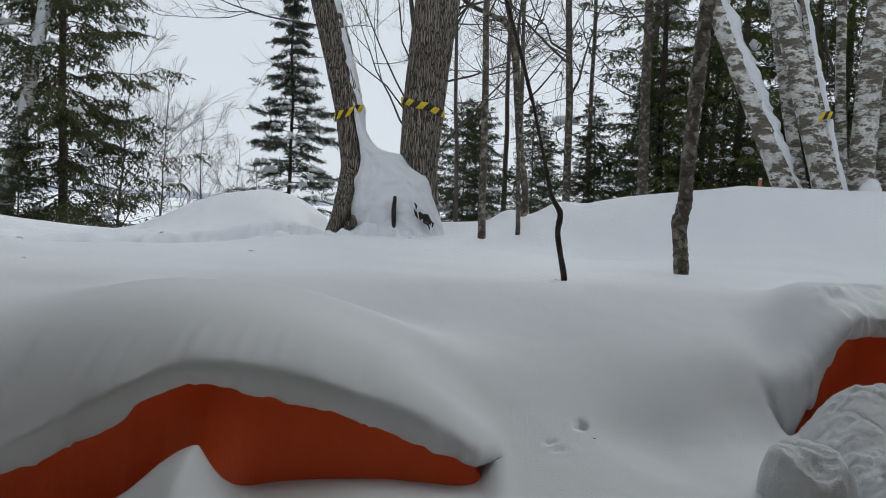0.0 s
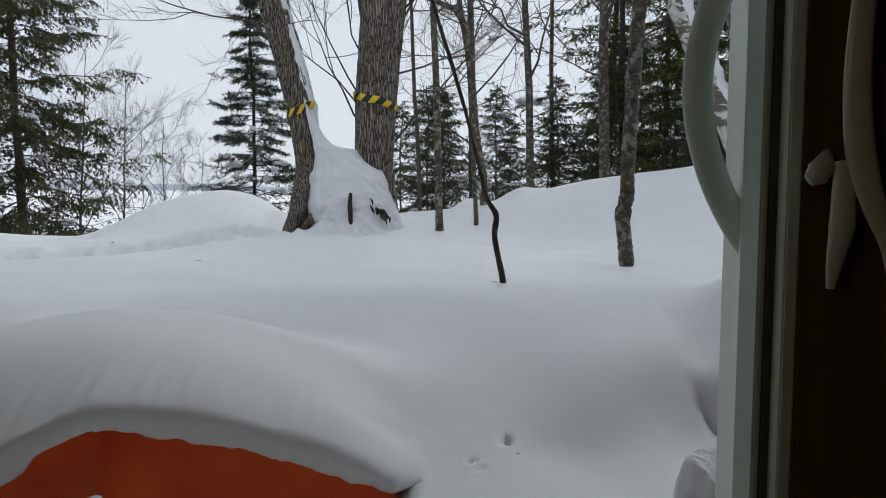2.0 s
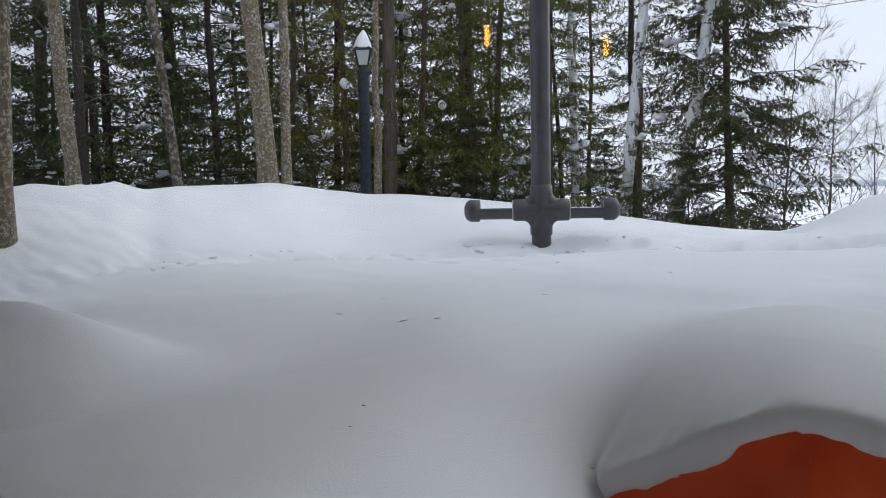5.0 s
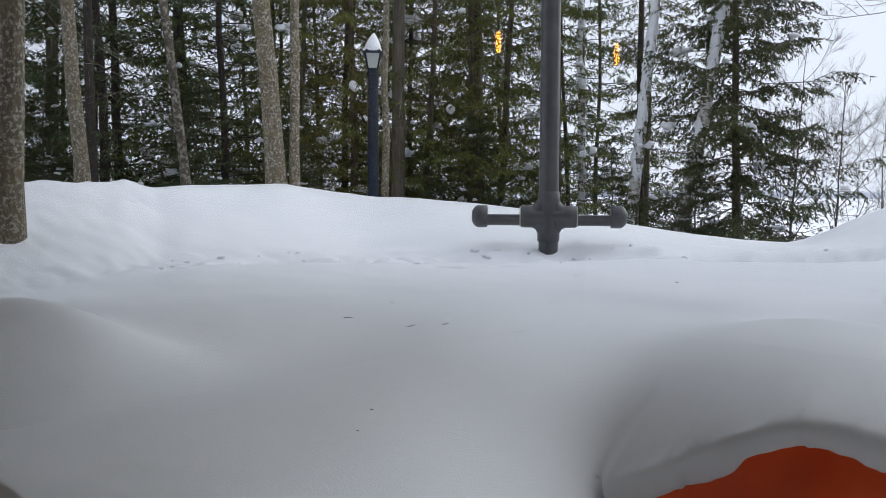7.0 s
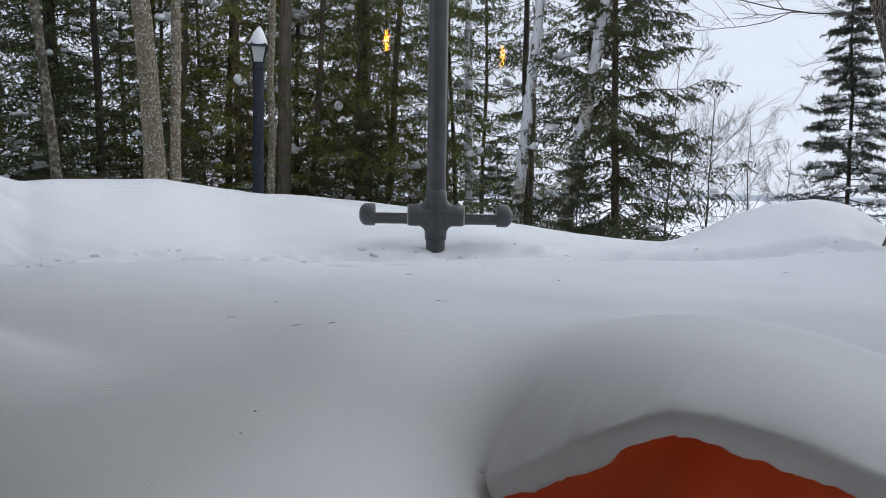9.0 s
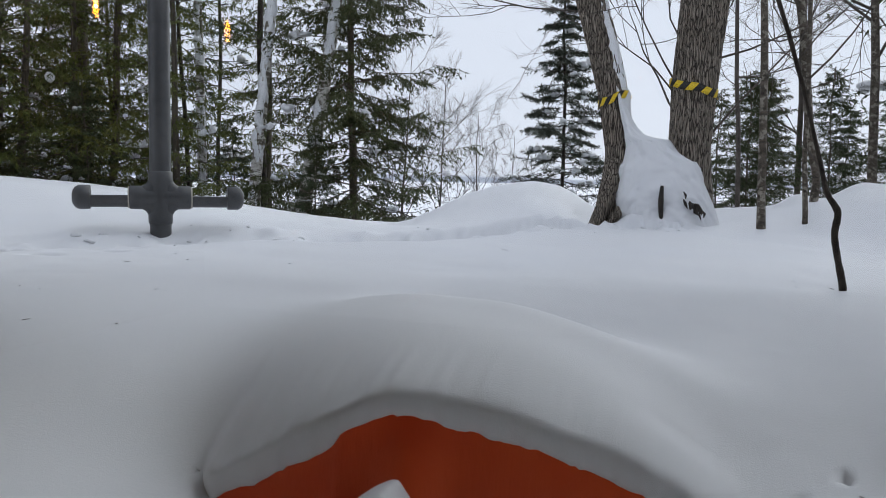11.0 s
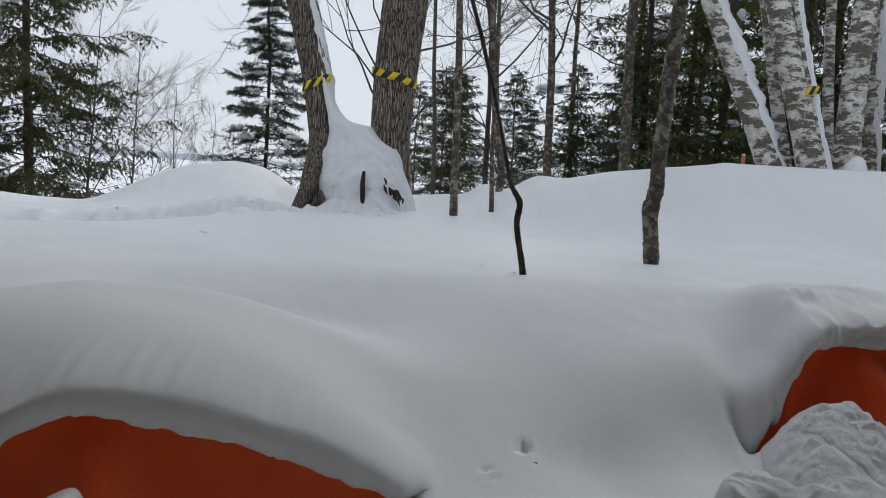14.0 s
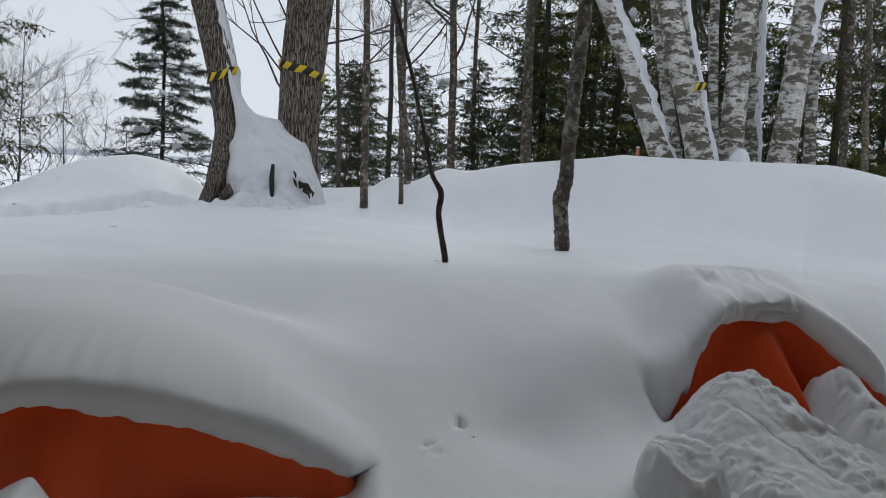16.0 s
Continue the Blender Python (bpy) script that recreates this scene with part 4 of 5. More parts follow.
for bx, by, tall, lean, dia, limbs, reach, seed in ((-4.2, 10.4, 2.45, 0.12, 0.045, 15, 0.95, 42), (-3.75, 10.7, 2.15, 0.10, 0.035, 13, 0.85, 46), (-3.33, 11.1, 1.65, 0.05, 0.026, 10, 0.70, 43), (-3.22, 12.4, 1.35, 0.05, 0.022, 9, 0.55, 44), (-2.95, 12.9, 1.25, 0.0, 0.02, 8, 0.5, 45)):
    shore_tree((bx, by, ground_z(bx, by)), tall - ground_z(bx, by), lean, dia, limbs, reach, seed)


# ---- birches, with snow along their upper sides ----
def plaster(line, rad, side, width, thick, seed, ragged=0.25, gaps=-9.0, sides=30, fade=0.3):
    """Snow stuck along one side of a trunk, with a torn edge; elsewhere it stays inside the wood."""
    n = len(line)
    side = np.asarray(side, float)
    a0 = math.atan2(side[1], side[0])
    a = np.linspace(0, 2 * np.pi, sides, endpoint=False)
    A, Z = np.meshgrid(a, line[:, 2])
    edge = np.cos(A - a0) - (1 - width) + ragged * fbm(np.cos(A) * 2 + Z * 3.0, np.sin(A) * 2 + Z * 9.0, seed) + 0.5 * ragged * fbm(Z * 26, A * 3.0, seed + 1, 3)
    edge = edge + 5.0 * np.minimum(fbm(Z * 2.6 + 0.35 * np.cos(A), np.sin(A) * 0.5 + seed, seed + 2) - gaps, 0) * (gaps > -5)
    m = smooth(0.0, 0.50, edge - fade * np.linspace(1, 0, n)[:, None] ** 5)
    R = rad[:, None] * 0.93 + m * (rad[:, None] * 0.07 + thick * (1 + 0.35 * fbm(Z * 16, A * 2.0, seed + 5)))
    v = np.stack([line[:, 0:1] + R * np.cos(A), line[:, 1:2] + R * np.sin(A), Z], -1)
    i, j = np.meshgrid(np.arange(n - 1), np.arange(sides), indexing="ij")
    k = (j + 1) % sides
    g2 = Geo()
    g2.add(v, np.stack([i * sides + j, i * sides + k, (i + 1) * sides + k, (i + 1) * sides + j], -1).reshape(-1, 4))
    return g2


def birch(base, top, dia, height, seed, snow_side=None, label="white birch trunk with dark peeling patches", width=0.3, thick=0.04, start=0.0, stop=0.62, ragged=0.15, gaps=-9.0):
    tree = bare_tree(label, base, top, dia, height, seed, BIRCH, 4, 3.2, 1.2, 2, wobble=0.03, sides=14, group="birches")
    if snow_side is not None:
        base, top = np.asarray(base, float), np.asarray(top, float)
        k = height / (top[2] - base[2]) - 1
        pts = bent((0, 0, -0.3), top - base, 14, 0.03, seed, k)
        t = np.linspace(start, stop, 150) * 13
        i = np.minimum(t.astype(int), 12)
        f = (t - i)[:, None]
        line = pts[i] * (1 - f) + pts[i + 1] * f
        rad = np.interp(t, np.arange(14), np.linspace(dia / 2 * 1.08, dia / 2 * 0.35, 14))
        stem = next(c for c in tree.children if c.name.startswith("trunk"))
        part("snow_ridge", plaster(line, rad, snow_side, width, thick, seed, ragged, gaps, fade=1.6 if start > 0.08 else 0.3), SNOW, stem, "snow lying along the leaning trunk")
    return tree


R1 = (0.92, -0.38, 0.1)
birch((3.22, 7.22, 0.85), (2.50, 7.5, 2.38), 0.20, 6.0, 51, R1, "leaning white birch with snow along its upper side", 0.42, 0.065)
birch((3.49, 7.09, 0.85), (3.0, 7.31, 2.385), 0.235, 6.5, 52, R1, "white birch with yellow tape and a ridge of snow", 0.22, 0.06, 0.04)
birch((3.41, 7.57, 0.85), (3.05, 7.73, 2.47), 0.12, 6.0, 53)
birch((3.52, 6.99, 0.85), (3.12, 7.2, 2.38), 0.06, 5.5, 54, R1, "thin birch stem plastered with snow", 0.6, 0.03)
birch((3.70, 7.22, 0.85), (3.74, 7.20, 2.43), 0.22, 7.0, 55)
birch((4.02, 7.38, 0.85), (3.94, 7.42, 2.49), 0.14, 6.5, 56, R1, "white birch with snow on its windward side", 0.6, 0.03, ragged=0.5, gaps=-0.2)
birch((4.12, 7.09, 0.85), (4.24, 7.06, 2.44), 0.235, 6.5, 57, (0.85, -0.50, 0.1), "white birch thickly plastered with snow", 0.8, 0.05, 0.09, ragged=0.22)
birch((5.01, 7.95, 0.9), (4.94, 8.0, 2.69), 0.12, 6.0, 58)
bare_tree("slim grey birch trunk behind the others", (4.16, 8.43, 0.9), (4.01, 8.5, 2.7), 0.115, 6.5, 59, BIRCH, 6, 1.0, 1.2)
bare_tree("slim dark trunk behind the birches", (5.25, 7.79, 0.9), (5.21, 7.82, 2.68), 0.08, 6.0, 60, BARK_SAP, 8, 0.5, 1.1)
bare_tree("slim dark trunk behind the birches", (5.43, 7.67, 0.9), (5.34, 7.74, 2.67), 0.07, 6.0, 61, BARK_GREY, 10, 0.5, 1.1)
blob_geo = Geo()
blob(blob_geo, (3.68, 6.98, 0.93), (0.10, 0.10, 0.13), 77, 0.12, 8, 14)
tagged(part("snow_heap", blob_geo, SNOW), "rounded heap of snow at a birch foot", "snow")
birch((-6.32, 8.91, 0.4), (-6.33, 8.9, 3.24), 0.115, 7.0, 62, (0.5, -0.85, 0.1), "birch at the wood edge coated with snow", 0.6, 0.020, ragged=0.7, gaps=-0.05)
birch((-5.54, 8.83, 0.3), (-5.36, 8.94, 3.1), 0.14, 7.0, 63, (0.3, -0.9, 0.1), "birch at the wood edge coated with snow", 0.6, 0.022, ragged=0.7, gaps=-0.08)
birch((-4.86, 8.80, 0.33), (-4.45, 9.01, 2.97), 0.165, 7.0, 64, (0.2, -0.9, 0.2), "leaning birch at the wood edge coated with snow", 0.62, 0.022, ragged=0.7, gaps=-0.08)
bare_tree("dark straight trunk deep in the wood", (-5.95, 9.75, 0.3), (-5.99, 9.72, 3.33), 0.095, 7.0, 65, BARK_DARK, 14, 0.4, 1.1, 2, twig=DEAD_TWIG, thickest=0.0055, up=0.3)

# slim trunks and saplings on the near snow
bare_tree("slender grey-brown trunk rising out of the snow", (0.255, 6.02, 0.40), (0.195, 6.03, 1.7), 0.055, 5.0, 71, BARK_SAP, 9, 1.6, 1.1, 3)
bare_tree("slender grey-brown trunk rising out of the snow", (0.535, 6.2, 0.40), (0.50, 6.2, 1.38), 0.036, 4.0, 72, BARK_SAP, 8, 1.2, 1.0, 3)
bare_tree("grey trunk with fine bare twigs", (1.41, 9.3, 0.6), (1.32, 9.32, 2.62), 0.09, 6.0, 73, BARK_SAP, 12, 1.2, 1.6, 4)
bare_tree("grey trunk with fine bare twigs", (1.75, 9.9, 0.6), (1.70, 9.9, 2.62), 0.06, 5.5, 74, BARK_SAP, 10, 1.2, 1.5, 4)
bare_tree("slender lichen-flecked trunk at the bank", (2.115, 8.65, 0.75), (2.03, 8.67, 2.56), 0.115, 6.0, 75, BARK_SAP, 8, 1.4, 1.3, 3)
bare_tree("dark trunk behind the bank", (2.55, 9.6, 0.7), (2.45, 9.6, 2.9), 0.075, 6.0, 78, BARK_DARK, 9, 0.8, 1.3, 3)
bare_tree("fine-twigged bare tree beyond the bank", (0.9, 12.0, 0.2), (0.8, 12.0, 2.8), 0.08, 5.5, 76, TWIG, 12, 0.8, 1.6, 4)
bare_tree("fine-twigged bare tree beyond the bank", (0.1, 9.0, 0.3), (0.0, 9.0, 2.6), 0.05, 5.0, 77, TWIG, 12, 1.2, 1.5, 4)


def sapling(label, pts, radii, bark, seed, sides=10, extra=()):
    pts = np.asarray(pts, float)
    t = np.linspace(0, len(pts) - 1, len(pts) * 7)
    line = np.stack([np.interp(t, np.arange(len(pts)), pts[:, k]) for k in range(3)], -1)
    for _ in range(4):
        line[1:-1] = 0.25 * line[:-2] + 0.5 * line[1:-1] + 0.25 * line[2:]
    rng2 = np.random.default_rng(seed)
    rad = np.interp(t, np.arange(len(pts)), radii) * (1 + 0.06 * rng2.normal(0, 1, len(t)))
    base = line[0].copy()
    tree = thing("sapling", label, "sapling", "saplings in the yard", at=base.tolist())
    g = Geo()
    tube(g, line - base, rad, sides)
    part("stem", g, bark, tree)
    if extra:
        g = Geo()
        for start, way, length, radius, depth in extra:
            twigs(g, np.asarray(start) - base, way, length, radius, depth, rng2, kids=3)
        tagged(part("limbs", g, TWIG, tree), kind="stuff")
    return tree


sapling("crooked dark sapling standing in the snow", [(0.403, 3.015, 0.312), (0.401, 3.02, 0.372), (0.378, 3.03, 0.475), (0.366, 3.04, 0.545), (0.379, 3.05, 0.62), (0.338, 3.06, 0.68), (0.320, 3.07, 0.76), (0.285, 3.08, 0.90), (0.252, 3.09, 1.03), (0.222, 3.10, 1.13), (0.190, 3.11, 1.24), (0.160, 3.12, 1.33), (0.120, 3.13, 1.46), (0.075, 3.14, 1.62), (0.05, 3.15, 1.95)],
        [0.012, 0.012, 0.011, 0.0115, 0.012, 0.009, 0.0078, 0.0072, 0.0072, 0.0074, 0.0078, 0.008, 0.0065, 0.005, 0.003], BARK_SHOOT, 81,
        extra=(((0.320, 3.07, 0.76), (-0.6, 0.1, 0.8), 0.30, 0.003, 1), ((0.252, 3.09, 1.03), (0.6, 0.2, 0.7), 0.35, 0.003, 1), ((0.222, 3.10, 1.13), (0.5, 0.2, 0.9), 0.5, 0.0035, 2), ((0.190, 3.11, 1.24), (-0.5, 0.2, 0.8), 0.5, 0.003, 2)))
sapling("lichen-flecked young trunk rising from the snow", [(1.052, 3.649, 0.298), (1.052, 3.649, 0.388), (1.039, 3.649, 0.498), (1.026, 3.650, 0.598), (1.049, 3.651, 0.698), (1.047, 3.651, 0.778), (1.053, 3.649, 0.968), (1.063, 3.645, 1.208), (1.076, 3.641, 1.468), (1.090, 3.637, 1.698), (1.111, 3.634, 2.318), (1.121, 3.634, 3.418)],
        [0.040, 0.037, 0.034, 0.039, 0.034, 0.033, 0.033, 0.034, 0.034, 0.033, 0.028, 0.015], BARK_SAP, 82, 14,
        extra=(((1.091, 3.634, 1.918), (0.7, 0.3, 0.8), 0.9, 0.012, 2), ((1.111, 3.634, 2.418), (-0.7, 0.3, 0.8), 0.9, 0.01, 2)))


bent_line = [(0.62, 6.9, 0.35), (0.66, 6.9, 0.75), (0.585, 6.9, 1.10), (0.55, 6.9, 1.45), (0.515, 6.9, 1.80), (0.47, 6.9, 2.10), (0.40, 6.88, 2.22), (0.25, 6.86, 2.27), (0.08, 6.84, 2.33), (-0.12, 6.82, 2.50), (-0.25, 6.8, 2.75)]
sapling("grey-brown young tree whose top bends over sideways", bent_line, [0.030, 0.032, 0.033, 0.032, 0.032, 0.034, 0.026, 0.021, 0.019, 0.016, 0.010], BARK_SAP, 83, 12,
        extra=(((0.47, 6.9, 2.10), (-0.15, 0.1, 1.0), 1.1, 0.018, 2), ((0.50, 6.9, 1.95), (0.25, 0.1, 1.0), 1.2, 0.014, 2), ((0.55, 6.9, 1.5), (0.5, 0.1, 0.7), 0.9, 0.009, 2), ((0.25, 6.86, 2.27), (0.3, 0.1, 0.7), 0.7, 0.008, 2), ((0.08, 6.84, 2.33), (-0.4, 0.1, -0.5), 0.6, 0.006, 2)))


# ---- the twin tree ----
def big_trunk(geo, line, radii, seed, sides=120, rows=180):
    """A trunk with deep, long bark furrows."""
    line, n = np.asarray(line, float), len(line)
    t = np.linspace(0, n - 1, rows)
    p = np.stack([np.interp(t, np.arange(n), line[:, k]) for k in range(3)], -1)
    for _ in range(6):
        p[1:-1] = 0.25 * p[:-2] + 0.5 * p[1:-1] + 0.25 * p[2:]
    r = np.interp(t, np.arange(n), radii)
    a = np.linspace(0, 2 * np.pi, sides, endpoint=False)
    A, Z = np.meshgrid(a, p[:, 2])
    arc = np.minimum(A, 2 * np.pi - A)
    turn = A * 46 / (2 * np.pi)
    warp = 0.9 * vnoise(np.cos(A) * 6 + 20, Z * 5 + np.sin(A) * 6, seed + 3)
    lo, hi = vnoise(turn + warp, Z * 4.0, seed), vnoise(turn - 46 + warp, Z * 4.0, seed)
    blend = smooth(5.6, 6.283, A)
    furrow = np.abs(lo * (1 - blend) + hi * blend)
    rad = r[:, None] * (1 + 0.03 * np.sin(3 * A + Z)) - 0.006 + 0.019 * np.sqrt(np.clip(furrow, 0, 0.6))
    v = np.stack([p[:, 0:1] + rad * np.cos(A), p[:, 1:2] + rad * np.sin(A), np.repeat(p[:, 2:3], sides, 1)], -1)
    i, j = np.meshgrid(np.arange(rows - 1), np.arange(sides), indexing="ij")
    k = (j + 1) % sides
    geo.add(v, np.stack([i * sides + j, i * sides + k, (i + 1) * sides + k, (i + 1) * sides + j], -1).reshape(-1, 4))
    return p, r


TREE = (-0.50, 6.45, 0.34)
twin = thing("twin_tree", "old twin-stemmed hardwood with furrowed brown bark and snow at its fork", "tree", at=TREE)
o = np.array(TREE)
left_line = np.array([(-0.93, 6.28, 0.10), (-0.86, 6.34, 0.48), (-0.785, 6.42, 0.90), (-0.84, 6.42, 1.33), (-0.95, 6.40, 1.76), (-1.075, 6.39, 2.2), (-1.32, 6.38, 3.2), (-1.6, 6.4, 4.6), (-1.9, 6.4, 6.0)]) - o
right_line = np.array([(-0.22, 6.46, 0.10), (-0.23, 6.46, 0.45), (-0.275, 6.46, 0.95), (-0.262, 6.46, 1.4), (-0.23, 6.46, 1.85), (-0.19, 6.46, 2.26), (-0.10, 6.46, 3.2), (0.05, 6.45, 4.6), (0.2, 6.45, 6.0)]) - o
g = Geo()
left_p, left_r = big_trunk(g, left_line, [0.075, 0.078, 0.097, 0.112, 0.113, 0.115, 0.11, 0.09, 0.06], 3)
left_stem = part("stem", g, BARK, twin)
g = Geo()
right_p, right_r = big_trunk(g, right_line, [0.17, 0.15, 0.148, 0.158, 0.165, 0.172, 0.165, 0.13, 0.09], 7)
part("stem", g, BARK, twin)
g = Geo()
rng = np.random.default_rng(19)
for pts, rad in (([(-0.80, 6.38, 0.85), (-0.835, 6.31, 0.66), (-0.87, 6.24, 0.50), (-0.92, 6.17, 0.38), (-0.98, 6.10, 0.22)], [0.085, 0.075, 0.058, 0.045, 0.03]), ([(-0.75, 6.20, 0.50), (-0.74, 6.12, 0.46), (-0.78, 6.06, 0.38), (-0.85, 6.02, 0.30)], [0.022, 0.030, 0.024, 0.012])):
    tube(g, np.array(pts) - o, rad, 9)
for k in range(16):
    u = rng.uniform(0, 1)
    a = np.array([-0.73 - 0.14 * u, 6.05 - 0.03 * u, 0.50 - 0.18 * u]) + rng.normal(0, 0.012, 3)
    tube(g, np.array([a, a + (-0.015, -0.015, -0.035 - rng.uniform(0, 0.03))]) - o, [0.012, 0.004], 5)
part("root_flare", g, BARK, left_stem)
g = Geo()
tube(g, np.array([(-0.425, 6.02, 0.44), (-0.43, 6.0, 0.58), (-0.425, 6.0, 0.68)]) - o, [0.017, 0.02, 0.012], 7)
part("dead_stub", g, BARK_DARK, twin)
g = Geo()
rng = np.random.default_rng(9)
for k in range(20):
    u = rng.uniform(0, 1)
    a = np.array([-0.28 + 0.13 * u, 6.035 + rng.uniform(-0.015, 0.01), 0.61 - 0.10 * u + rng.uniform(-0.035, 0.03)])
    tube(g, np.array([a, a + (rng.uniform(0.0, 0.02), -0.012, -0.015 - rng.uniform(0, 0.03)), a + (0.015, -0.006, -0.05)]) - o, [0.005, rng.uniform(0.006, 0.011), 0.003], 5)
part("bark_patch", g, BARK_DARK, twin)
# upper limbs and fine twigs
g = Geo()
rng = np.random.default_rng(21)
for start, way, length, radius, depth in (((-0.30, 6.55, 1.12), (-0.55, 0.3, 0.85), 1.2, 0.010, 3), ((-0.33, 6.55, 1.35), (-0.25, 0.2, 1.0), 1.2, 0.008, 3), ((-0.12, 6.5, 1.62), (0.85, 0.2, 0.35), 1.2, 0.009, 3), ((-0.10, 6.5, 1.95), (0.5, 0.3, 0.9), 1.2, 0.009, 3), ((-0.42, 6.55, 1.4), (-0.5, 0.2, 0.8), 1.0, 0.007, 3), ((-0.99, 6.37, 1.98), (-1.0, -0.1, 0.0), 1.05, 0.008, 3), ((-1.10, 6.38, 2.32), (-0.9, 0.1, 0.25), 0.9, 0.009, 3), ((-0.14, 6.5, 1.05), (0.55, 0.2, 0.85), 1.3, 0.010, 3), ((-0.1, 6.5, 2.2), (0.9, 0.1, 0.25), 1.2, 0.010, 3), ((-0.33, 6.6, 1.85), (-0.10, 0.1, 1.0), 1.2, 0.022, 2), ((-0.36, 6.6, 1.75), (-0.5, 0.1, 0.9), 0.9, 0.007, 3), ((-0.12, 6.5, 2.05), (0.8, 0.1, 0.6), 1.3, 0.009, 3)):
    twigs(g, np.array(start) - o, way, length, radius, depth, rng, kids=4, spread=0.5, jitter=0.13)
tagged(part("limbs", g, TWIG, twin), kind="stuff")


keep = (left_p[:, 2] > 0.3) & (left_p[:, 2] < 3.0)
part("snow_ridge", plaster(left_p[keep], left_r[keep], (0.93, -0.36), 0.24, 0.040, 4, 0.10, sides=64), SNOW, left_stem, "snow lying along the leaning stem")


def snow_cone():
    """Snow drifted into the fork and round the foot of the twin tree."""
    zs = np.linspace(0, 1, 90)
    n = 128
    a = np.linspace(0, 2 * np.pi, n, endpoint=False)
    rows = []
    for s in zs:
        z = 0.18 + 1.22 * s
        lo = np.interp(z, (0.18, 0.33, 0.43, 0.546, 0.66, 0.815, 0.90, 0.97, 1.10, 1.40), (-0.84, -0.80, -0.79, -0.79, -0.785, -0.765, -0.745, -0.735, -0.75, -0.82))
        hi = np.interp(z, (0.18, 0.30, 0.436, 0.587, 0.735, 0.80, 0.851, 0.885, 0.931, 0.975, 1.004, 1.02, 1.045, 1.10, 1.20, 1.40), (0.10, 0.01, -0.045, -0.09, -0.15, -0.17, -0.20, -0.27, -0.355, -0.385, -0.415, -0.54, -0.60, -0.655, -0.71, -0.80))
        wy = np.interp(z, (0.18, 0.30, 0.6, 0.8, 1.0, 1.1, 1.40), (0.64, 0.46, 0.37, 0.31, 0.21, 0.12, 0.06))
        cy = np.interp(z, (0.9, 1.2), (6.42, 6.37))
        c, q = np.cos(a), np.sin(a)
        lump = 1 + 0.04 * fbm(c * 3 + 10, q * 3 + s * 8, 14) + 0.035 * fbm(c * 7 + 3, q * 7 + s * 20, 15) + 0.018 * fbm(c * 15, q * 15 + s * 44, 17)
        x = (lo + hi) / 2 + (hi - lo) / 2 * np.sign(c) * np.abs(c) ** 0.75 * lump
        rows.append(np.stack([x, cy + wy * np.sign(q) * np.abs(q) ** 0.9 * lump, np.full(n, z) + 0.02 * fbm(c * 4, q * 4 + s * 5, 16)], -1))
    grid = np.array(rows)
    i, j = np.meshgrid(np.arange(89), np.arange(n), indexing="ij")
    k = (j + 1) % n
    g2 = Geo()
    g2.add(grid, np.stack([i * n + j, i * n + k, (i + 1) * n + k, (i + 1) * n + j], -1).reshape(-1, 4))
    tagged(part("snow_heap", g2, SNOW), "cone of drifted snow packed round the foot of the twin tree", "snow")


snow_cone()


def tape_band(center, radius, height, tilt, seed, label, count=14, a0=0.0, a1=2 * math.pi, side=(1, 0)):
    """Slanting black and yellow stripes round a trunk; each stripe is its own strip of the band."""
    band = thing("warning_tape", label, "warning tape", "tape on the trees", at=center)
    bits = 4
    for colour in (0, 1):
        g2 = Geo()
        for s in range(colour, count, 2):
            u = np.linspace(s, s + 1, bits + 1) / count
            low, high = a0 + (a1 - a0) * u, a0 + (a1 - a0) * (u + 0.85 / count)
            ring = []
            for ang, h in ((low, -0.5), (high, 0.5)):
                lift = tilt * np.cos(ang) + 0.006 * np.sin(5 * ang + seed)
                ring.append(np.stack([radius * np.cos(ang), radius * np.sin(ang), h * height + lift], -1))
            v = np.concatenate(ring)
            f = [(i, i + 1, i + bits + 2, i + bits + 1) for i in range(bits)]
            g2.add(v, f)
        ob = part("stripe", g2, (YELLOW, BLACK)[colour], band)
        mod = ob.modifiers.new("thickness", "SOLIDIFY")
        mod.thickness = 0.0015
    return band


TAPE = "black and yellow striped warning tape wound round a trunk"
tape_band((-0.835, 6.42, 1.325), 0.128, 0.060, 0.045, 1, TAPE, 15, 0.3, 2 * math.pi - 0.8)
tape_band((-0.262, 6.46, 1.40), 0.179, 0.060, -0.045, 2, TAPE, 20)
tape_band((3.27, 7.19, 1.60), 0.135, 0.065, 0.03, 3, "strip of yellow warning tape on a birch trunk", 4, -2.05, -0.95)


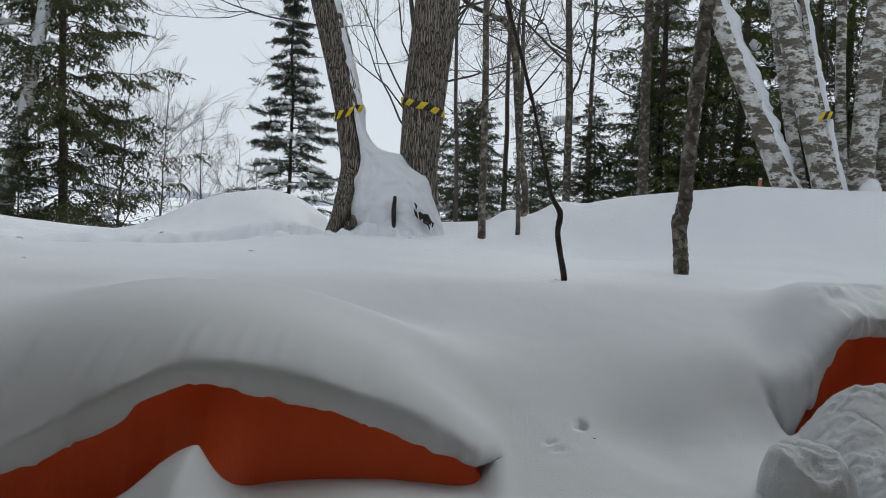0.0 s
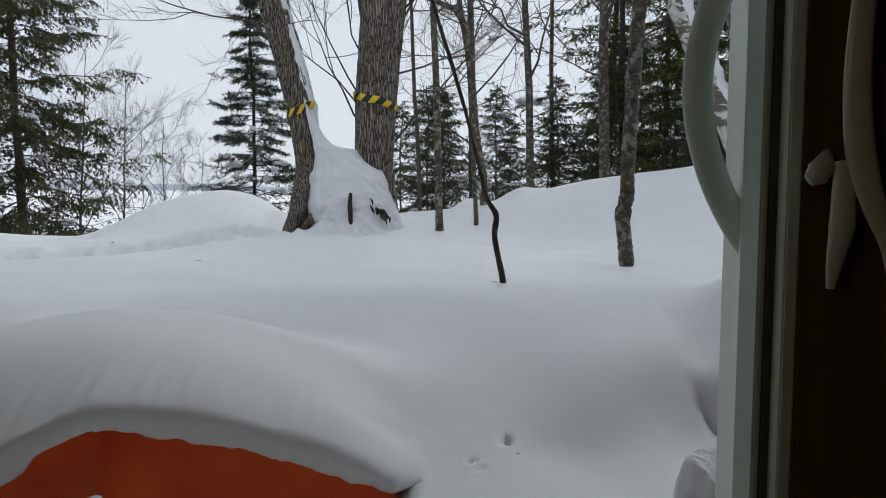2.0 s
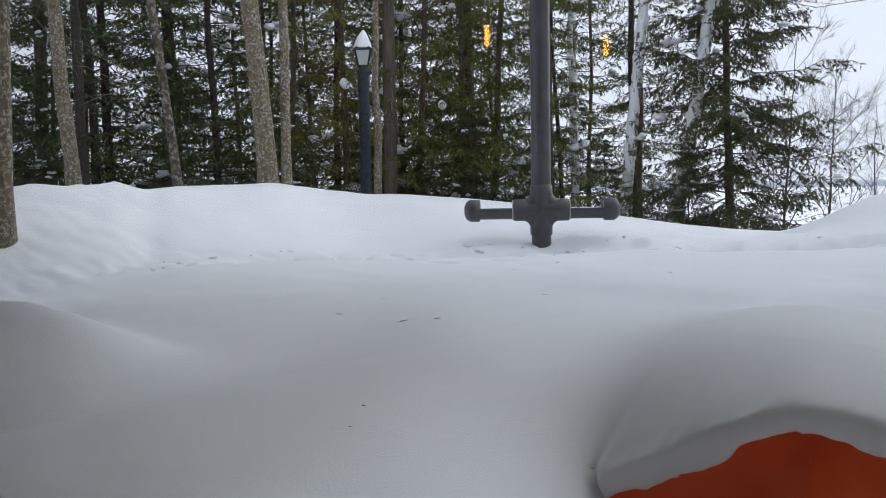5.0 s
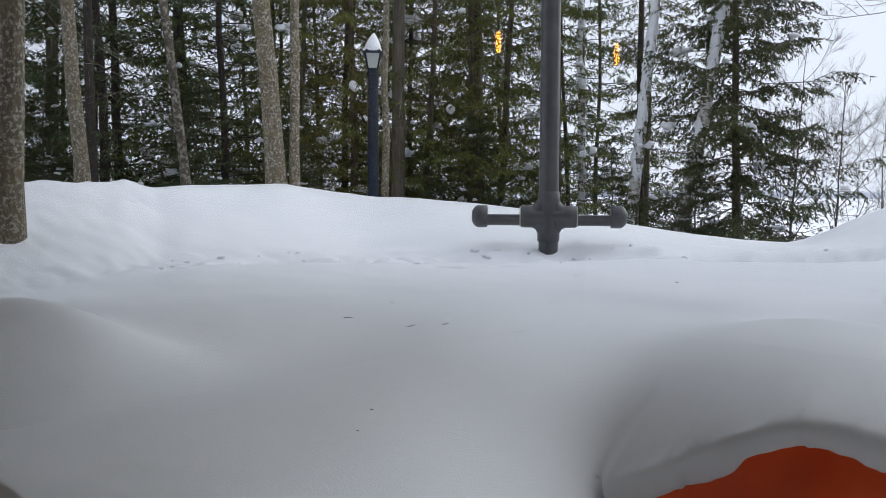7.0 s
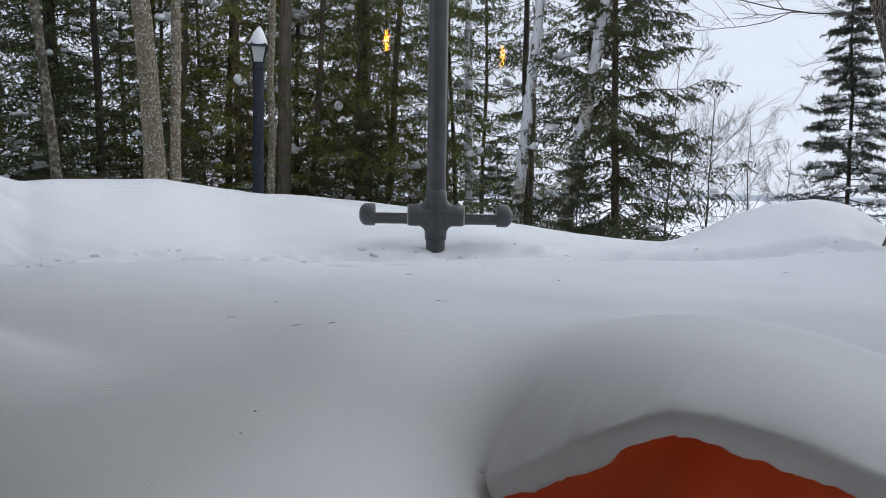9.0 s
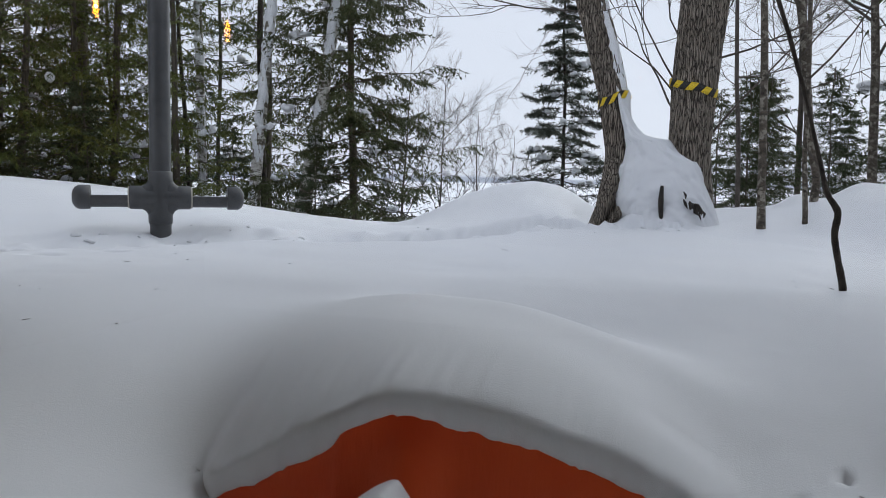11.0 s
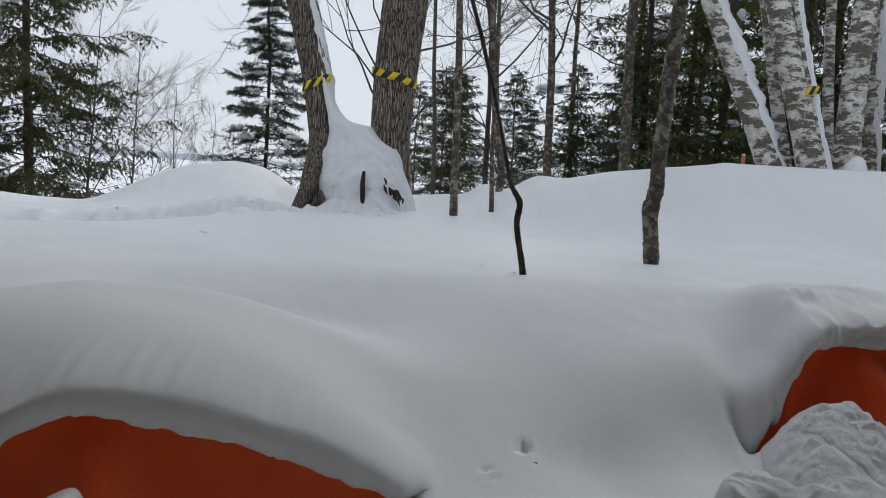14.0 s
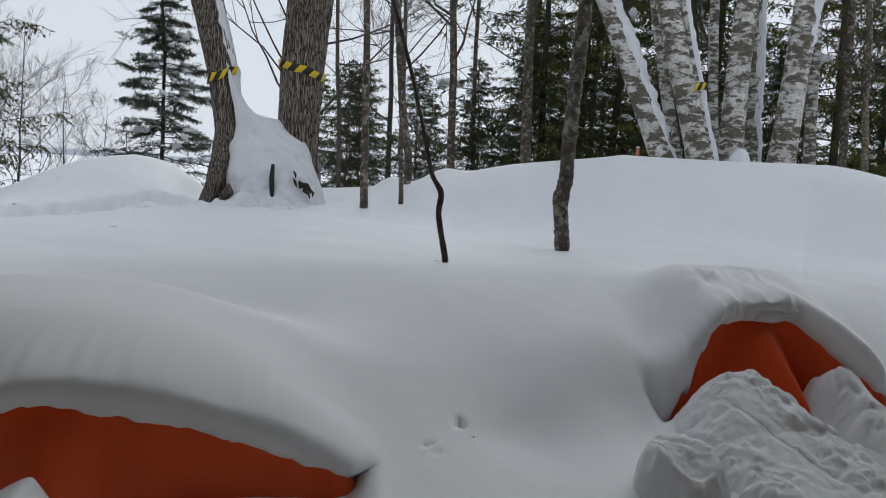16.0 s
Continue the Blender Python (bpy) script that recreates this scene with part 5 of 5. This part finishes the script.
# ---- pipe feeder ----
def pipe_feeder():
    """Grey plastic pipe post with a cross fitting and two cut-open arms."""
    f = thing("bird_feeder", "grey plastic pipe post with cross fitting and open feeder arms", "bird feeder", at=(-3.178, 4.062, 0.259))
    f.rotation_euler, f.scale = (0, 0, radians(38)), (1.055, 1.055, 1.055)
    R = 0.058
    g = Geo()
    tube(g, [(0, 0, -0.4), (0, 0, 0.0), (0, 0, 0.17)], [R] * 3, 32)
    part("lower_pipe", g, PVC, f)
    g = Geo()
    tube(g, [(0, 0, 0.40), (0, 0, 1.6), (0, 0, 3.0)], [R] * 3, 32)
    part("upper_pipe", g, PVC, f)
    g = Geo()
    tube(g, [(0, 0, 0.13), (0, 0, 0.135), (0, 0, 0.19), (0, 0, 0.215), (0, 0, 0.345), (0, 0, 0.37), (0, 0, 0.425), (0, 0, 0.43)], [R, R + 0.008, R + 0.008, R + 0.002, R + 0.002, R + 0.008, R + 0.008, R], 32)
    tube(g, [(-0.165, 0, 0.28), (-0.16, 0, 0.28), (-0.10, 0, 0.28), (-0.07, 0, 0.28), (0.07, 0, 0.28), (0.10, 0, 0.28), (0.16, 0, 0.28), (0.165, 0, 0.28)], [R, R + 0.008, R + 0.008, R + 0.001, R + 0.001, R + 0.008, R + 0.008, R], 32)
    for sx in (-1, 1):
        for sz in (-1, 1):
            tube(g, [(sx * 0.02, 0, 0.28 + sz * 0.085), (sx * 0.045, 0, 0.28 + sz * 0.045), (sx * 0.085, 0, 0.28 + sz * 0.02)], [R * 0.8] * 3, 24)
    part("cross_fitting", g, PVC, f)
    for s in (-1, 1):
        g = Geo()
        tube(g, [(s * 0.165, 0, 0.28), (s * 0.172, 0, 0.28)], [R + 0.003] * 2, 32)
        part("pale_ring", g, PRIMER, f, "pale ring of exposed pipe")
        # lower half of a pipe, cut open along its top
        a = np.linspace(radians(168), radians(372), 22)
        xs = np.linspace(0.16, 0.375, 6) * s
        rows = [np.stack([np.full(22, x), r * np.cos(a), 0.28 + r * np.sin(a)], -1) for r in (R - 0.004, R - 0.011) for x in xs]
        grid = np.array(rows)
        i, j = np.meshgrid(np.arange(5), np.arange(21), indexing="ij")
        b = i * 22 + j
        q = np.stack([b, b + 1, b + 23, b + 22], -1).reshape(-1, 4)
        faces = np.concatenate([q, q[:, ::-1] + 132])
        rim = [(i * 22 + e, (i + 1) * 22 + e, 132 + (i + 1) * 22 + e, 132 + i * 22 + e) for e in (0, 21) for i in range(5)]
        g = Geo()
        g.add(grid, np.concatenate([faces, np.array(rim)]))
        tray = part("feeding_tray", g, PVC, f)
        g = Geo()
        tube(g, [(s * 0.365, 0, 0.28), (s * 0.367, 0, 0.28), (s * 0.425, 0, 0.28), (s * 0.445, 0, 0.28), (s * 0.458, 0, 0.28)], [R, R + 0.009, R + 0.009, R - 0.003, R * 0.55], 32)
        part("end_cap", g, PVC, f)
        g = Geo()
        for k in range(4):
            blob(g, (s * (0.2 + 0.045 * k), 0.0, 0.26 if s < 0 else 0.272), (0.04, 0.045, 0.022), 300 + k + s, 0.15)
        part("snow_fill", g, SNOW, tray, "snow lying in the open arm")
    return f


pipe_feeder()


# ---- post lamp ----
def post_lamp():
    l = thing("post_lamp", "black lamp post with a lantern capped by snow", "street lamp", at=(-6.7, 5.62, 0.55))
    g = Geo()
    tube(g, [(0, 0, -0.6), (0, 0, 0), (0, 0, 1.38)], [0.058] * 3, 20)
    part("post", g, METAL, l)
    g = Geo()
    tube(g, [(0, 0, 1.36), (0, 0, 1.40), (0, 0, 1.42), (0, 0, 1.45)], [0.06, 0.07, 0.05, 0.062], 20)
    part("collar", g, METAL, l)

    def frustum(z0, r0, z1, r1, inset=0.0):
        g2 = Geo()
        v = [(sx * r, sy * r, z) for z, r in ((z0, r0), (z1, r1)) for sx, sy in ((-1, -1), (1, -1), (1, 1), (-1, 1))]
        g2.add(v, [(3, 2, 1, 0), (4, 5, 6, 7), (0, 1, 5, 4), (1, 2, 6, 5), (2, 3, 7, 6), (3, 0, 4, 7)])
        return g2

    lantern = part("lantern_glass", frustum(1.45, 0.05, 1.60, 0.078), LAMP_GLASS, l, "pale frosted glass", flat=True)
    for sx, sy in ((-1, -1), (1, -1), (1, 1), (-1, 1)):
        g = Geo()
        tube(g, [(sx * 0.051, sy * 0.051, 1.45), (sx * 0.080, sy * 0.080, 1.605)], [0.009, 0.009], 6)
        part("corner_bar", g, METAL, lantern)
    roof_cap = part("lantern_roof", frustum(1.60, 0.102, 1.66, 0.055), METAL, l, flat=True)
    g = Geo()
    tube(g, [(0, 0, 1.625), (0, 0, 1.64), (0.003, 0, 1.69), (0.006, 0.004, 1.745), (0.01, 0.004, 1.79), (0.012, 0.004, 1.815)], [0.088, 0.096, 0.080, 0.056, 0.030, 0.01], 18)
    part("snow_cap", g, SNOW, roof_cap, "tall cap of snow")
    l.rotation_euler = (0, 0, radians(50))


post_lamp()

# survey stake on the bank
stake = thing("marker_stake", "short faded red marker stake in the snow bank", "stake", at=(2.85, 7.35, 0.955))
part("stake", solid((-0.014, -0.014, -0.2), (0.014, 0.014, 0.07), 0.003), PINK, stake)
g = Geo()
blob(g, (0, 0, 0.075), (0.016, 0.016, 0.012), 5)
part("snow_cap", g, SNOW, stake)


def churned_heap():
    """Shovelled snow before the tented tarp: crumbs and lumps of many sizes over a slab-like core."""
    rng2 = np.random.default_rng(15)
    xs, ys = np.arange(0.60, 1.70, 0.0055), np.arange(1.20, 2.27, 0.0055)
    X, Y = np.meshgrid(xs, ys)
    base = low_snow(X, Y)
    core = smooth(0.0, 0.06, base)
    slab = np.exp(-(np.abs((X - 1.02 - 0.15 * (2.0 - Y)) / 0.085) ** 4)) * smooth(1.35, 1.5, Y) * (1 - smooth(1.95, 2.03, Y))
    lumps = np.zeros_like(X)
    for k in range(3200):
        cx, cy = rng2.uniform(0.86, 1.66), rng2.uniform(1.22, 2.2)
        r = 0.004 + 0.020 * rng2.uniform(0, 1) ** 4
        i0, i1 = np.searchsorted(ys, (cy - r, cy + r))
        j0, j1 = np.searchsorted(xs, (cx - r, cx + r))
        if i1 <= i0 or j1 <= j0:
            continue
        q = 1 - (((X[i0:i1, j0:j1] - cx) * rng2.uniform(0.9, 1.3)) ** 2 + (Y[i0:i1, j0:j1] - cy) ** 2) / r**2
        cap = r * 0.55 * np.sqrt(np.clip(q, 0, 1)) * rng2.uniform(0.5, 1.0)
        lumps[i0:i1, j0:j1] = np.maximum(lumps[i0:i1, j0:j1], cap)
    for k in range(70):
        cx, cy, r = rng2.uniform(0.98, 1.6), rng2.uniform(1.3, 2.08), rng2.uniform(0.018, 0.042)
        q = 1 - (((X - cx) * rng2.uniform(0.8, 1.2)) ** 2 + (Y - cy) ** 2) / (r * (1 + 0.25 * fbm(X * 30 + k, Y * 30, 77, 2))) ** 2
        lumps = np.maximum(lumps, r * 0.42 * np.clip(q, 0, 1) ** 0.4 + 0.35 * lumps * (q > 0))
    grit = 0.0035 * fbm(X * 60, Y * 60, 71, 2) + 0.005 * np.abs(fbm(X * 28, Y * 28, 73, 2))
    crease = -0.010 * np.exp(-(((X - 1.06 - 0.35 * (1.8 - Y)) / 0.006) ** 2)) * slab
    Z = base + core * ((lumps + grit) * (1 - 0.85 * slab) + crease) + 0.004
    Z -= 0.05 * (1 - smooth(0.012, 0.035, base + 0.006 * fbm(X * 20, Y * 20, 75)))
    n, m = X.shape
    i, j = np.meshgrid(np.arange(n - 1), np.arange(m - 1), indexing="ij")
    q = i * m + j
    g2 = Geo()
    g2.add(np.stack([X, Y, Z], -1), np.stack([q, q + 1, q + m + 1, q + m], -1).reshape(-1, 4))
    tagged(part("snow_heap", g2, CHURNED), "churned heap of crumbled snow shovelled against an orange tarp", "snow")


churned_heap()


def clods():
    """Rounded lumps along the torn snow edge over the tented tarp."""
    rng2 = np.random.default_rng(16)
    g2 = Geo()
    for k in range(46):
        x = rng2.uniform(1.155, 1.41)
        s, up = rng2.uniform(0.010, 0.030), rng2.uniform(0, 1)
        z = float(lip_height(np.array([x]))[0]) + s * 0.75 + 0.022 * up
        blob(g2, (x, float(lip_line(x)) - 0.016 + 0.012 * up, z), (s * rng2.uniform(0.9, 1.5), s * 0.9, s), 1300 + k, 0.08, 9, 14)
    tagged(part("snow_clods", g2, CHURNED), "crumbled lumps of snow on a torn snow edge", "snow", kind="stuff")


clods()


# ---- scattered bits on the snow ----
def path_crumbs():
    """Small broken lumps along the trodden path before the bank."""
    rng2 = np.random.default_rng(61)
    g2 = Geo()
    for k in range(130):
        az = rng2.uniform(2, 66)
        r = float(np.interp(az, (-10, 5, 20, 40, 60, 80), (5.8, 6.0, 5.6, 4.9, 4.6, 4.4))) + rng2.normal(0, 0.16)
        x, y = polar(az, r)
        s2 = 0.007 + 0.024 * rng2.uniform(0, 1) ** 5
        blob(g2, (x, y, ground_z(x, y) - 0.30 * s2), (s2 * rng2.uniform(0.8, 1.7), s2 * 0.9, s2 * 0.75), 2100 + k, 0.16, 8, 12)
    tagged(part("snow_crumbs", g2, CHURNED), "small broken lumps of snow along a trodden path", "snow", kind="stuff")


path_crumbs()


def litter():
    rng2 = np.random.default_rng(77)
    g2 = Geo()
    for k in range(26):
        az, r = rng2.uniform(-30, 68), rng2.uniform(2.7, 6.0)
        x, y = polar(az, r)
        if y < 1.0:
            continue
        z = ground_z(x, y) + 0.002
        a, ln = rng2.uniform(0, 3.1), rng2.uniform(0.003, 0.010) * (1 if rng2.uniform() < 0.85 else 2.5)
        d = np.array([math.cos(a), math.sin(a), 0.1]) * ln
        tube(g2, [(x - d[0], y - d[1], z), (x + d[0], y + d[1], z + d[2])], [0.0015, 0.001], 4, cap=False)
    for k in range(60):
        x, y = rng2.uniform(-3.4, 0.9), rng2.uniform(0.9, 3.4)
        if -1.25 < x < 0.2 and y < 2.1:
            continue
        a, ln = rng2.uniform(0, 3.1), rng2.uniform(0.002, 0.005) * (1 if rng2.uniform() < 0.8 else 3.5)
        d, z = np.array([math.cos(a), math.sin(a), 0.1]) * ln, ground_z(x, y) + 0.003
        tube(g2, [(x - d[0], y - d[1], z), (x + d[0], y + d[1], z + d[2])], [0.0014, 0.0008], 4, cap=False)
    ob = part("fallen_needles", g2, BARK_DARK)
    tagged(ob, "scattered brown needles and twig bits on the snow", "debris", kind="stuff")


litter()


# ---- far shore ----
def far_shore():
    az = np.radians(np.linspace(-70, 80, 240))
    top = 0.9 + 1.3 * fbm(np.arange(240) * 0.05, np.zeros(240), 61) + 0.5 * fbm(np.arange(240) * 0.4, np.zeros(240), 62)
    rows = [np.stack([-np.sin(az) * r, np.cos(az) * r, z], -1) for r, z in ((640, np.full(240, -3.6)), (655, top - 1.0), (680, top), (690, np.full(240, -3.6)))]
    grid = np.array(rows)
    i, j = np.meshgrid(np.arange(3), np.arange(239), indexing="ij")
    a = i * 240 + j
    g2 = Geo()
    g2.add(grid, np.stack([a, a + 1, a + 241, a + 240], -1).reshape(-1, 4))
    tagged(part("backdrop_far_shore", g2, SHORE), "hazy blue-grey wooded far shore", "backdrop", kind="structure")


far_shore()


# ---- the house: glazed door wall, room behind it ----
GY = 0.245
FLOOR, CEIL, TOP = -0.27, 2.15, 2.45
LEFT, RIGHT = -1.85, 0.227


def wall(name, lo, hi, material, label):
    return tagged(part(name, solid(lo, hi), material, flat=True), label, "wall", kind="structure")


wall("wall_north_a", (-3.75, GY, -0.8), (LEFT - 0.14, GY + 0.14, TOP), SIDING, "brown house wall beside the glass door")
# unseen outside wall, run on past the room to shade the snow
wall("wall_north_b", (RIGHT + 0.26, GY, -0.8), (7.5, GY + 0.14, TOP), SIDING, "brown house wall beside the glass door")
wall("wall_north_c", (LEFT - 0.14, GY, 1.85), (RIGHT + 0.26, GY + 0.14, TOP), SIDING, "house wall above the glass door")
wall("wall_north_d", (LEFT - 0.14, GY, -0.8), (RIGHT + 0.26, GY + 0.14, FLOOR + 0.05), SIDING, "sill wall under the glass door")
wall("wall_west", (-3.75, -4.6, FLOOR), (-3.61, GY, TOP), PLASTER, "dark-toned interior wall")
wall("wall_east", (3.2, -4.6, FLOOR), (3.34, GY + 0.14, TOP), PLASTER, "dark-toned interior wall")
wall("wall_south", (-3.75, -4.74, FLOOR), (3.34, -4.6, TOP), PLASTER, "dark-toned interior wall")
tagged(part("floor", solid((-3.75, -4.74, FLOOR - 0.1), (3.34, GY, FLOOR)), FLOORING, flat=True), "dark wooden floor", "floor", kind="structure")
tagged(part("ceiling", solid((-3.75, -4.74, CEIL), (3.34, GY, CEIL + 0.1)), PLASTER, flat=True), "plain dark-toned ceiling", "ceiling", kind="structure")
# roof is out of view; its deep overhang is added to shade near snow
tagged(part("roof", solid((-4.05, -5.2, TOP), (8.0, GY + 1.95, TOP + 0.12)), SIDING, flat=True), "unseen house roof, deep overhang added to shade the near snow", "roof", kind="structure")

door = thing("door_1", "glass patio door with a dark wooden stile and white pull handles", "door", kind="structure", at=(0, GY, 0))
pane = part("pane", solid((LEFT - 0.02, 0.001, FLOOR + 0.05), (RIGHT + 0.025, 0.004, 1.85)), GLASS, door, "clear glass", flat=True)
pane.visible_shadow = False
Z0, Z1 = FLOOR + 0.03, 1.87
# the outer cladding has a canted face towards the glass
bm = Geo()
plan = [(0.002, 0.009), (0.014, 0.074), (0.10, 0.074), (0.10, 0.009)]
bm.add([(RIGHT + px, py, z) for z in (Z0, Z1) for px, py in plan], [(3, 2, 1, 0), (4, 5, 6, 7), (0, 1, 5, 4), (1, 2, 6, 5), (2, 3, 7, 6), (3, 0, 4, 7)])
part("outer_cladding", bm, CLAD, door, "pale grey-green cladding", flat=True)
part("glazing_bead", solid((RIGHT - 0.0055, -0.023, Z0), (RIGHT - 0.0015, 0.0, Z1), 0.0008), GASKET, door, "grey-green glazing bead", flat=True)
part("rubber_groove", solid((RIGHT - 0.0015, -0.025, Z0), (RIGHT + 0.002, 0.0, Z1)), GROOVE, door, flat=True)
part("inner_trim", solid((RIGHT + 0.002, -0.035, Z0), (RIGHT + 0.009, 0.0, Z1), 0.001), HANDLE, door, flat=True)
part("wooden_stile", solid((RIGHT + 0.009, -0.036, Z0), (RIGHT + 0.26, 0.0, Z1), 0.001), WOOD, door, flat=True)
part("left_stile", solid((LEFT - 0.14, -0.045, Z0), (LEFT, 0.05, Z1), 0.004), WOOD, door, flat=True)
part("bottom_rail", solid((LEFT, -0.04, FLOOR), (RIGHT + 0.06, 0.05, FLOOR + 0.09), 0.004), WOOD, door, flat=True)


def curve(name, pts, radii, thin, label):
    """A bar swept along a smoothed line, flattened towards the glass."""
    pts = np.asarray(pts, float)
    t = np.linspace(0, len(pts) - 1, 48)
    line = np.stack([np.interp(t, np.arange(len(pts)), pts[:, k]) for k in range(3)], -1)
    for _ in range(8):
        line[1:-1] = 0.25 * line[:-2] + 0.5 * line[1:-1] + 0.25 * line[2:]
    g2 = Geo()
    tube(g2, line, np.interp(t, np.arange(len(pts)), radii), 14, squash=thin)
    return part(name, g2, HANDLE, door, label)


OUT = 0.033
bow = [(RIGHT + 0.020 - 0.039 * math.sin(math.pi * k / 12) ** 0.8, OUT, 0.690 + 0.19 * k / 12) for k in range(13)]
curve("outer_handle", bow, [0.0085] * 13, 0.55, "white enamelled pull handle")
curve("inner_handle", [(RIGHT + 0.0415, -0.055, 0.690), (RIGHT + 0.039, -0.055, 0.705), (RIGHT + 0.032, -0.055, 0.722), (RIGHT + 0.0245, -0.055, 0.745), (RIGHT + 0.022, -0.055, 0.775), (RIGHT + 0.023, -0.055, 0.81), (RIGHT + 0.029, -0.055, 0.85), (RIGHT + 0.041, -0.055, 0.88)], [0.002, 0.0035, 0.0058, 0.0072, 0.0066, 0.0056, 0.005, 0.005], 0.45, "white enamelled pull handle")
curve("latch_lever", [(RIGHT + 0.019, -0.050, 0.742), (RIGHT + 0.021, -0.050, 0.728), (RIGHT + 0.021, -0.050, 0.712), (RIGHT + 0.018, -0.050, 0.696), (RIGHT + 0.0165, -0.050, 0.684)], [0.003, 0.0055, 0.0062, 0.004, 0.002], 0.6, "small white thumb latch")
curve("latch_knob", [(RIGHT + 0.0035, -0.052, 0.733), (RIGHT + 0.0075, -0.052, 0.736), (RIGHT + 0.013, -0.048, 0.741), (RIGHT + 0.018, -0.040, 0.745)], [0.003, 0.0058, 0.005, 0.003], 0.7, "small white thumb latch")


# ---- pendant bulbs in the room ----
def pendant(x, y, z):
    p = thing("pendant_lamp", "amber filament bulb hanging on a dark cord", "lamp", "pendant lamps", at=(x, y, z))
    g2 = Geo()
    tube(g2, [(0, 0, 0.10), (0, 0, CEIL - z)], [0.003, 0.003], 6)
    part("cord", g2, BLACK, p)
    g2 = Geo()
    tube(g2, [(0, 0, 0.055), (0, 0, 0.06), (0, 0, 0.10), (0, 0, 0.105)], [0.012, 0.018, 0.018, 0.006], 14)
    socket = part("socket", g2, BLACK, p)
    for k in range(6):
        a = k * math.pi / 3
        g2 = Geo()
        r = 0.012
        tube(g2, [(r * 0.6 * math.cos(a), r * 0.6 * math.sin(a), 0.05), (r * math.cos(a), r * math.sin(a), 0.0), (r * 0.7 * math.cos(a), r * 0.7 * math.sin(a), -0.055)], [0.003] * 3, 6)
        part("filament", g2, FILAMENT, socket)
    lamp = bpy.data.lights.new("bulb_light", "POINT")
    lamp.energy, lamp.color, lamp.shadow_soft_size = 20.0, (1.0, 0.80, 0.56), 0.004
    glow = new("bulb_light", lamp)
    glow.location = (x, y, z)
    return p


pendant(-2.834, -2.675, 1.482)
pendant(-2.357, -3.04, 1.410)
